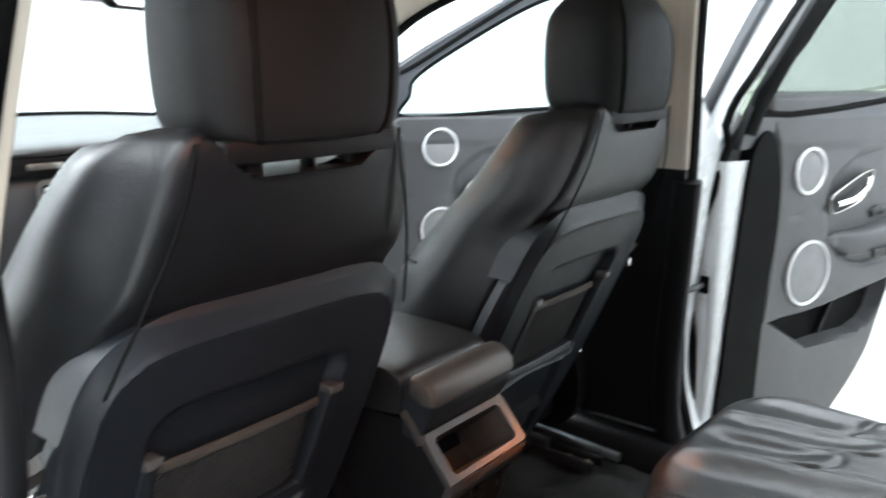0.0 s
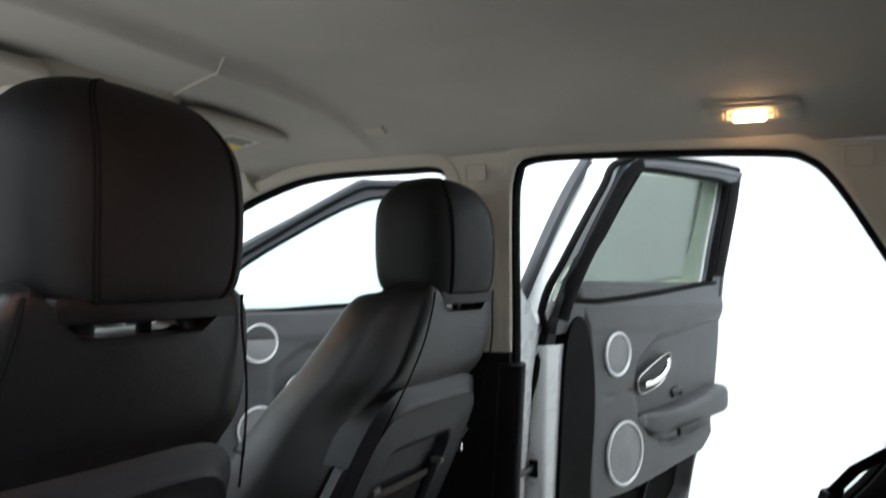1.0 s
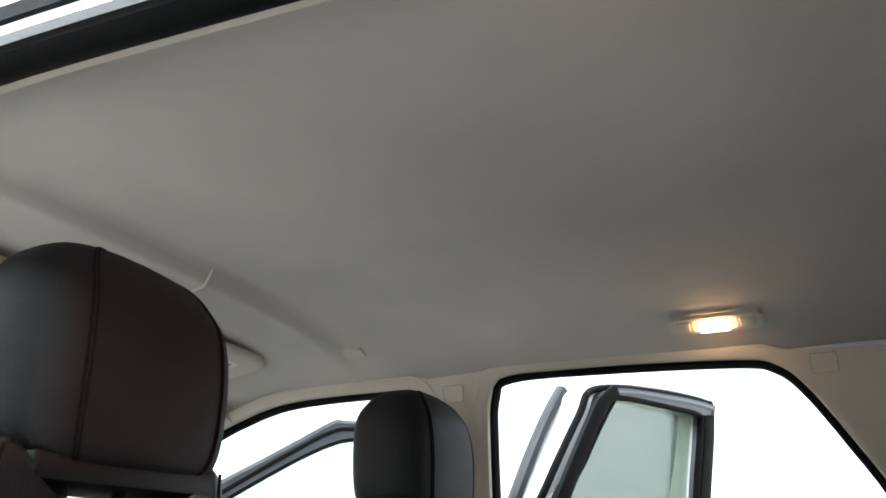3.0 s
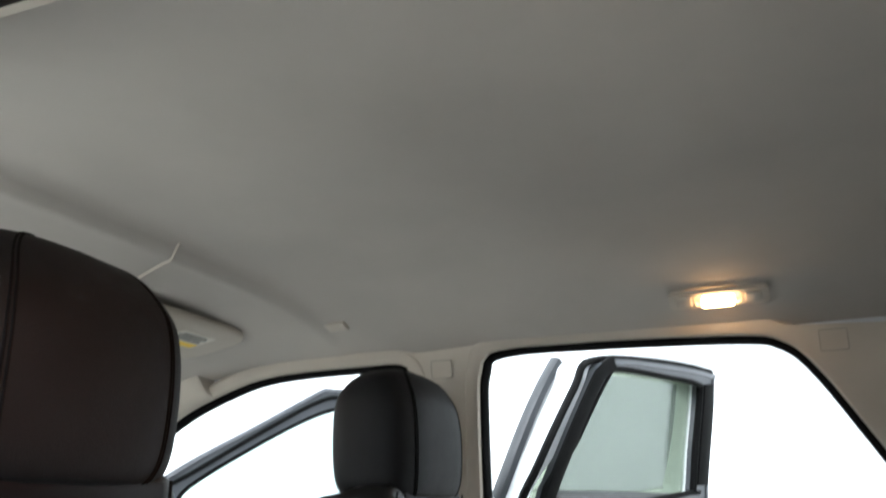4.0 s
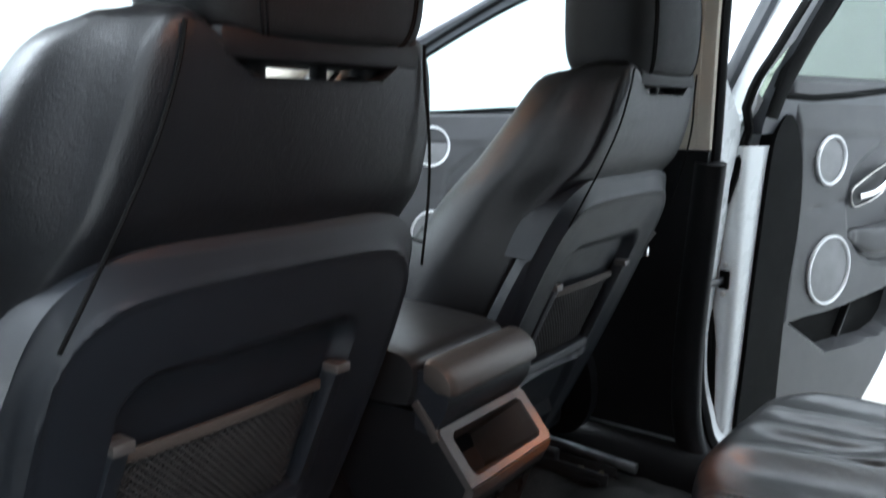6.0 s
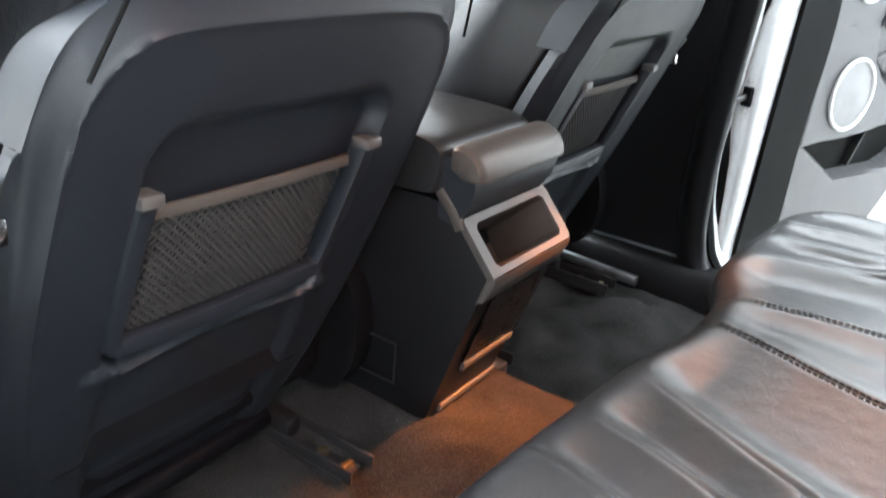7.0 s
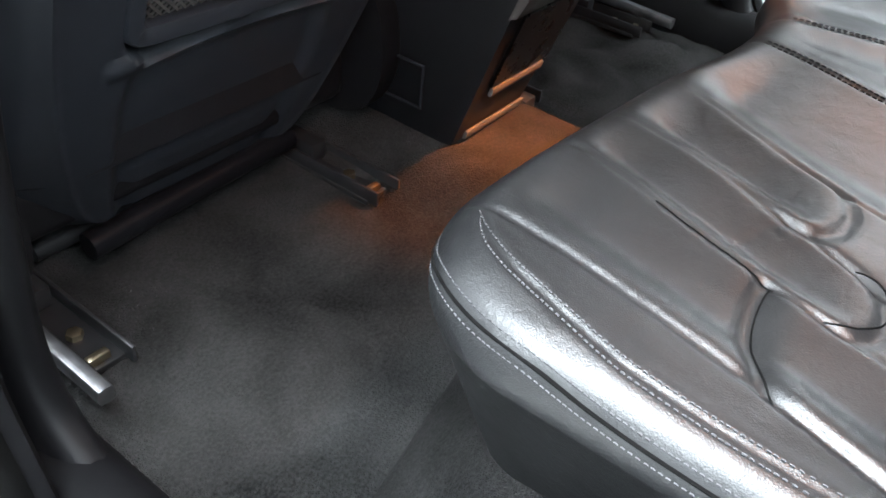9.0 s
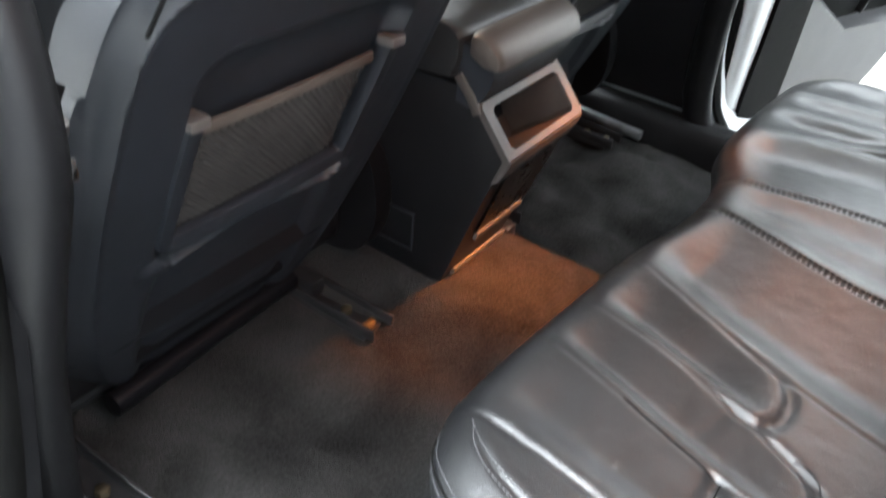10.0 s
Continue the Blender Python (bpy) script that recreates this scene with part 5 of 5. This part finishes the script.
def rrect(cx, cy, hx, hy, r, n=5):
    out = []
    for qx, qy, a0 in ((1, 1, 0), (-1, 1, 90), (-1, -1, 180), (1, -1, 270)):
        for i in range(n + 1):
            a = radians(a0 + 90 * i / n)
            out.append((cx + qx * (hx - r) + r * math.cos(a), cy + qy * (hy - r) + r * math.sin(a)))
    return out


reading_lamp(1, "small reading lamp, lit warm, set in the beige headliner")
reading_lamp(-1, "small reading lamp, lit warm, above the near door")


def coat_hook(sx, y, label):
    z = 1.405
    ob = thing("coat_hook", label, "coat hook", "coat hooks", Matrix.Translation((sx * (side_x(z) - 0.006), y, z)) @ pose(0, 0, 0, 0, sx * -11, 0))
    bm = bmesh.new()
    plate(bm, rrect(0, 0, 0.020, 0.016, 0.003), [], lambda u, v, k: Vector((sx * (-0.003 + k), u, v)), 0.006)
    part("hook_flap", bm, TRIM, ob, "folded beige flap")
    bm = bmesh.new()
    tube(bm, [Vector((-sx * 0.003, u, v)) for u, v in rrect(0, 0, 0.021, 0.017, 0.003)], 0.001, 0.001, closed=True, seg=5, up=(1, 0, 0))
    part("hook_gap", bm, LABEL_GAP, ob)
    return ob


LABEL_GAP = shader("gap_shadow", (0.36, 0.33, 0.28), 0.8, 0, 0, 1, 0.05, 20)
coat_hook(1, 0.066, "folded beige coat hook flap on the centre pillar")
bm = bmesh.new()
block(bm, -0.014, 0.014, -0.022, 0.022, -0.0035, 0.004, 0.0025)
bmesh.ops.transform(bm, matrix=pose(0.475, 0.246, 1.4855, 0, 18.6, 0), verts=bm.verts)
tagged(part("blanking_plug", bm, TRIM), "small beige blanking plug in the headliner", "plug")
coat_hook(1, -0.62, "folded beige coat hook flap near the rear pillar")


def sun_visor(sx, label):
    ob = thing("sun_visor", label, "sun visor", "sun visors", pose(sx * 0.282, 0.500, 1.457))
    bm = bmesh.new()
    out = rrect(0, 0, 0.168, 0.082, 0.05)
    lo = []
    for k, dz in ((0.94, 0.010), (0.99, 0.005), (1.0, 0.0), (0.99, -0.005), (0.94, -0.010)):
        lo.append([Vector((u * k, v * k, 0.004 - 0.16 * v + dz)) for u, v in out])
    skin(bm, lo)
    v = part("visor_panel", bm, TRIM, ob, "beige fabric visor, folded up")

    def on(u, w, d=0.0):
        return Vector((u, w, 0.004 - 0.17 * w - 0.0104 - d))
    bm = bmesh.new()
    plate(bm, rrect(0.050 * sx, -0.018, 0.046, 0.032, 0.004), [], lambda u, w, k: on(u, w, 0.0005 - k), 0.0008)
    lab = part("warning_label", bm, LABEL, v, "pale warning label")
    bm = bmesh.new()
    plate(bm, rrect(0.050 * sx, 0.002, 0.043, 0.009, 0.001), [], lambda u, w, k: on(u, w, 0.0012 - k), 0.0006)
    part("yellow_bar", bm, YELLOW, lab)
    for i in range(4):
        bm = bmesh.new()
        plate(bm, rrect(0.048 * sx, -0.016 - i * 0.008, 0.038 - 0.006 * (i % 2), 0.0018, 0.0005), [], lambda u, w, k: on(u, w, 0.0012 - k), 0.0006)
        part("text_bar", bm, INK, lab)
    part("pivot", band([Vector((sx * 0.15, 0.085, 0.004)), Vector((sx * 0.18, 0.085, -0.002))], 0.008, 0.008, seg=10, square=0), TRIM, ob)
    return ob


sun_visor(1, "beige sun visor with a warning label, driver side")
sun_visor(-1, "beige sun visor folded against the headliner")
bm = bmesh.new()
for sgx in (1,):
    tube(bm, [Vector((sgx * (0.114 + -0.0098 * i), 0.434 + -0.0214 * i, roof_z(0.114 + -0.0098 * i, 0.434 + -0.0214 * i) - 0.001)) for i in range(9)], 0.003, 0.0018, seg=6)
structure("headliner_seam", bm, TRIM, "moulded crease in the headliner by the visors", "trim")

mir = thing("rear_view_mirror", "black framed rear view mirror on the windscreen", "mirror", "", Matrix.Translation((-0.035, 0.78, 1.363)) @ pose(0, 0, 0, 4, 0, 20))
bm = bmesh.new()
out = rrect(0, 0, 0.125, 0.036, 0.026)
skin(bm, [[Vector((u * k, y, v * k)) for u, v in out] for k, y in ((0.93, -0.016), (1.0, -0.010), (1.0, 0.0), (0.86, 0.022), (0.5, 0.03))])
part("mirror_case", bm, PLASTIC, mir)
bm = bmesh.new()
plate(bm, rrect(0, 0, 0.114, 0.029, 0.022), [], lambda u, v, k: Vector((u, -0.0175 + k, v)), 0.003)
part("mirror_glass", bm, MIRROR, mir, "silvered mirror glass")
part("mirror_tab", one_block(-0.012, 0.012, -0.010, 0.0, -0.052, -0.034, 0.003), PLASTIC, mir)
part("mirror_stem", band([(0, 0.02, 0.0), (0, 0.06, 0.03), (0, 0.11, 0.055)], 0.012, 0.012, square=0), PLASTIC, mir)
bm = bmesh.new()
block(bm, -0.13, 0.05, 0.83, 1.00, 1.352, 1.405, 0.02, 3)
block(bm, -0.05, 0.08, 0.80, 0.92, 1.37, 1.42, 0.02, 3)
tagged(part("sensor_pod", bm, PLASTIC), "black plastic sensor housing above the mirror", "sensor housing")

ov = thing("overhead_console", "beige overhead console with a lit map lamp", "console", "", pose(0, 0.6, 1.45))
bm = bmesh.new()
lo = []
for k, z in ((1.06, 0.05), (1.03, 0.02), (1.0, 0.0), (0.96, -0.016), (0.88, -0.026), (0.78, -0.029)):
    lo.append([Vector((u * k, v * k, z - 0.10 * v * k)) for u, v in rrect(0, 0, 0.165, 0.16, 0.06, 6)])
skin(bm, lo)
part("console_shell", bm, TRIM, ov)
part("lens", one_block(-0.055, 0.055, 0.045, 0.085, -0.046, -0.034, 0.004), LENS, ov, "lit frosted lens")
part("button", one_block(-0.10, -0.075, 0.05, 0.075, -0.038, -0.030, 0.003), PLASTIC_SHELL, ov)
part("button", one_block(0.075, 0.10, 0.05, 0.075, -0.038, -0.030, 0.003), PLASTIC_SHELL, ov)

# ---------------------------------------------------------------- windscreen, pillars, dashboard
bm = bmesh.new()
sheet(bm, 20, 14, lambda u, v: ((u - 0.5) * (1.12 + 0.22 * (1 - v)), 0.84 + 0.78 * (1 - v) + 0.06 * (1 - (2 * u - 1) ** 2), 1.375 - 0.40 * (1 - v) + 0.03 * (1 - (2 * u - 1) ** 2)))
ws = structure("windscreen", bm, GLASS, "sloping clear laminated windscreen", "windscreen")
ws.visible_shadow = False
for sx in (-1, 1):
    bm = bmesh.new()
    tube(bm, spline([(sx * 0.575, 0.62, 1.425), (sx * 0.60, 0.85, 1.335), (sx * 0.635, 1.10, 1.20), (sx * 0.67, 1.35, 1.06), (sx * 0.69, 1.5, 0.98)], 6), 0.045, 0.03, seg=12, up=(sx, 0, 0.3), square=0.2)
    structure("pillar_trim_front", bm, TRIM, "beige trim on the windscreen pillar", "trim")
dash = thing("dashboard", "dark grey moulded dashboard with air vents", "dashboard", "", pose(0, 1.23, 0.465))
bm = bmesh.new()
keys = [(0.18, 0.30), (-0.10, 0.30), (-0.20, 0.36), (-0.235, 0.45), (-0.228, 0.53), (-0.205, 0.552), (-0.205, 0.582), (-0.225, 0.594), (-0.212, 0.612), (-0.12, 0.624), (0.03, 0.640), (0.13, 0.645), (0.18, 0.61)]
pr = spline([(0, a, b) for a, b in keys], 4, True)
skin(bm, [[Vector((x, v.y, v.z + (0.02 * math.exp(-(((x - 0.37) / 0.2) ** 2)) if v.y < 0 else 0) - (0.05 * (x / 0.66) ** 2 if v.z > 0.6 else 0))) for v in pr] for x in [-0.66 + 0.044 * i for i in range(31)]])
part("dash_top", bm, DOOR_GREY, dash)
# black block added in the slot below the lip, drawn for its shade
part("dash_lip_shade", one_block(-0.60, 0.60, -0.228, -0.195, 0.554, 0.588, 0.004), PLASTIC, dash, "black block for the shade under the dashboard lip")
part("screen_ledge", band([Vector((-0.62 + 0.062 * i, 0.125 - 0.03 * (i / 10 - 1) ** 2, 0.652 - 0.045 * (i / 10 - 1) ** 2)) for i in range(21)], 0.012, 0.005, up=(0, 0, 1)), RUBBER, dash, "black ledge at the foot of the windscreen")
for vx in (-0.145, 0.145):
    part("chrome_strip", one_block(vx - 0.035, vx + 0.035, -0.236, -0.226, 0.566, 0.578, 0.003), SATIN, dash, "satin silver strip")
for vx in (-0.55, -0.09, 0.09, 0.55):
    v = part("air_vent", one_block(vx - 0.075, vx + 0.075, -0.245, -0.215, 0.480, 0.540, 0.008), PLASTIC, dash, "black air vent")
    part("vent_trim", band([Vector((vx + a, -0.246, 0.510 + b)) for a, b in rrect(0, 0, 0.078, 0.033, 0.012)], 0.005, 0.003, closed=True, up=(0, 1, 0), seg=6), SATIN, v)
    for i in range(4):
        part("slat", one_block(vx - 0.068, vx + 0.068, -0.250, -0.240, 0.487 + 0.013 * i, 0.493 + 0.013 * i, 0.001, 1), SATIN, v)
part("centre_stack", one_block(-0.13, 0.13, -0.27, -0.10, 0.10, 0.44, 0.02, 3), GLOSS, dash, "gloss black centre stack")
part("stack_trim", one_block(-0.14, -0.128, -0.275, -0.15, 0.10, 0.44, 0.004), SATIN, dash)
part("stack_trim", one_block(0.128, 0.14, -0.275, -0.15, 0.10, 0.44, 0.004), SATIN, dash)
wheel = thing("steering_wheel", "black leather steering wheel with silver spokes", "steering wheel", "", Matrix.Translation((0.37, 0.86, 0.93)) @ pose(0, 0, 0, 66, 0, 0))
bm = bmesh.new()
tube(bm, [Vector((0.185 * math.cos(a), 0.185 * math.sin(a), 0)) for a in [2 * math.pi * i / 48 for i in range(48)]], 0.016, 0.013, closed=True, seg=10, up=(0, 0, 1))
part("rim", bm, LEATHER, wheel)
part("hub", one_block(-0.07, 0.07, -0.06, 0.06, -0.03, 0.01, 0.02, 3), PLASTIC, wheel)
for a in (0, 180, 270):
    c, s = math.cos(radians(a)), math.sin(radians(a))
    part("spoke", band([(0.05 * c, 0.05 * s, -0.01), (0.175 * c, 0.175 * s, 0)], 0.014, 0.006, up=(0, 0, 1)), SATIN, wheel)
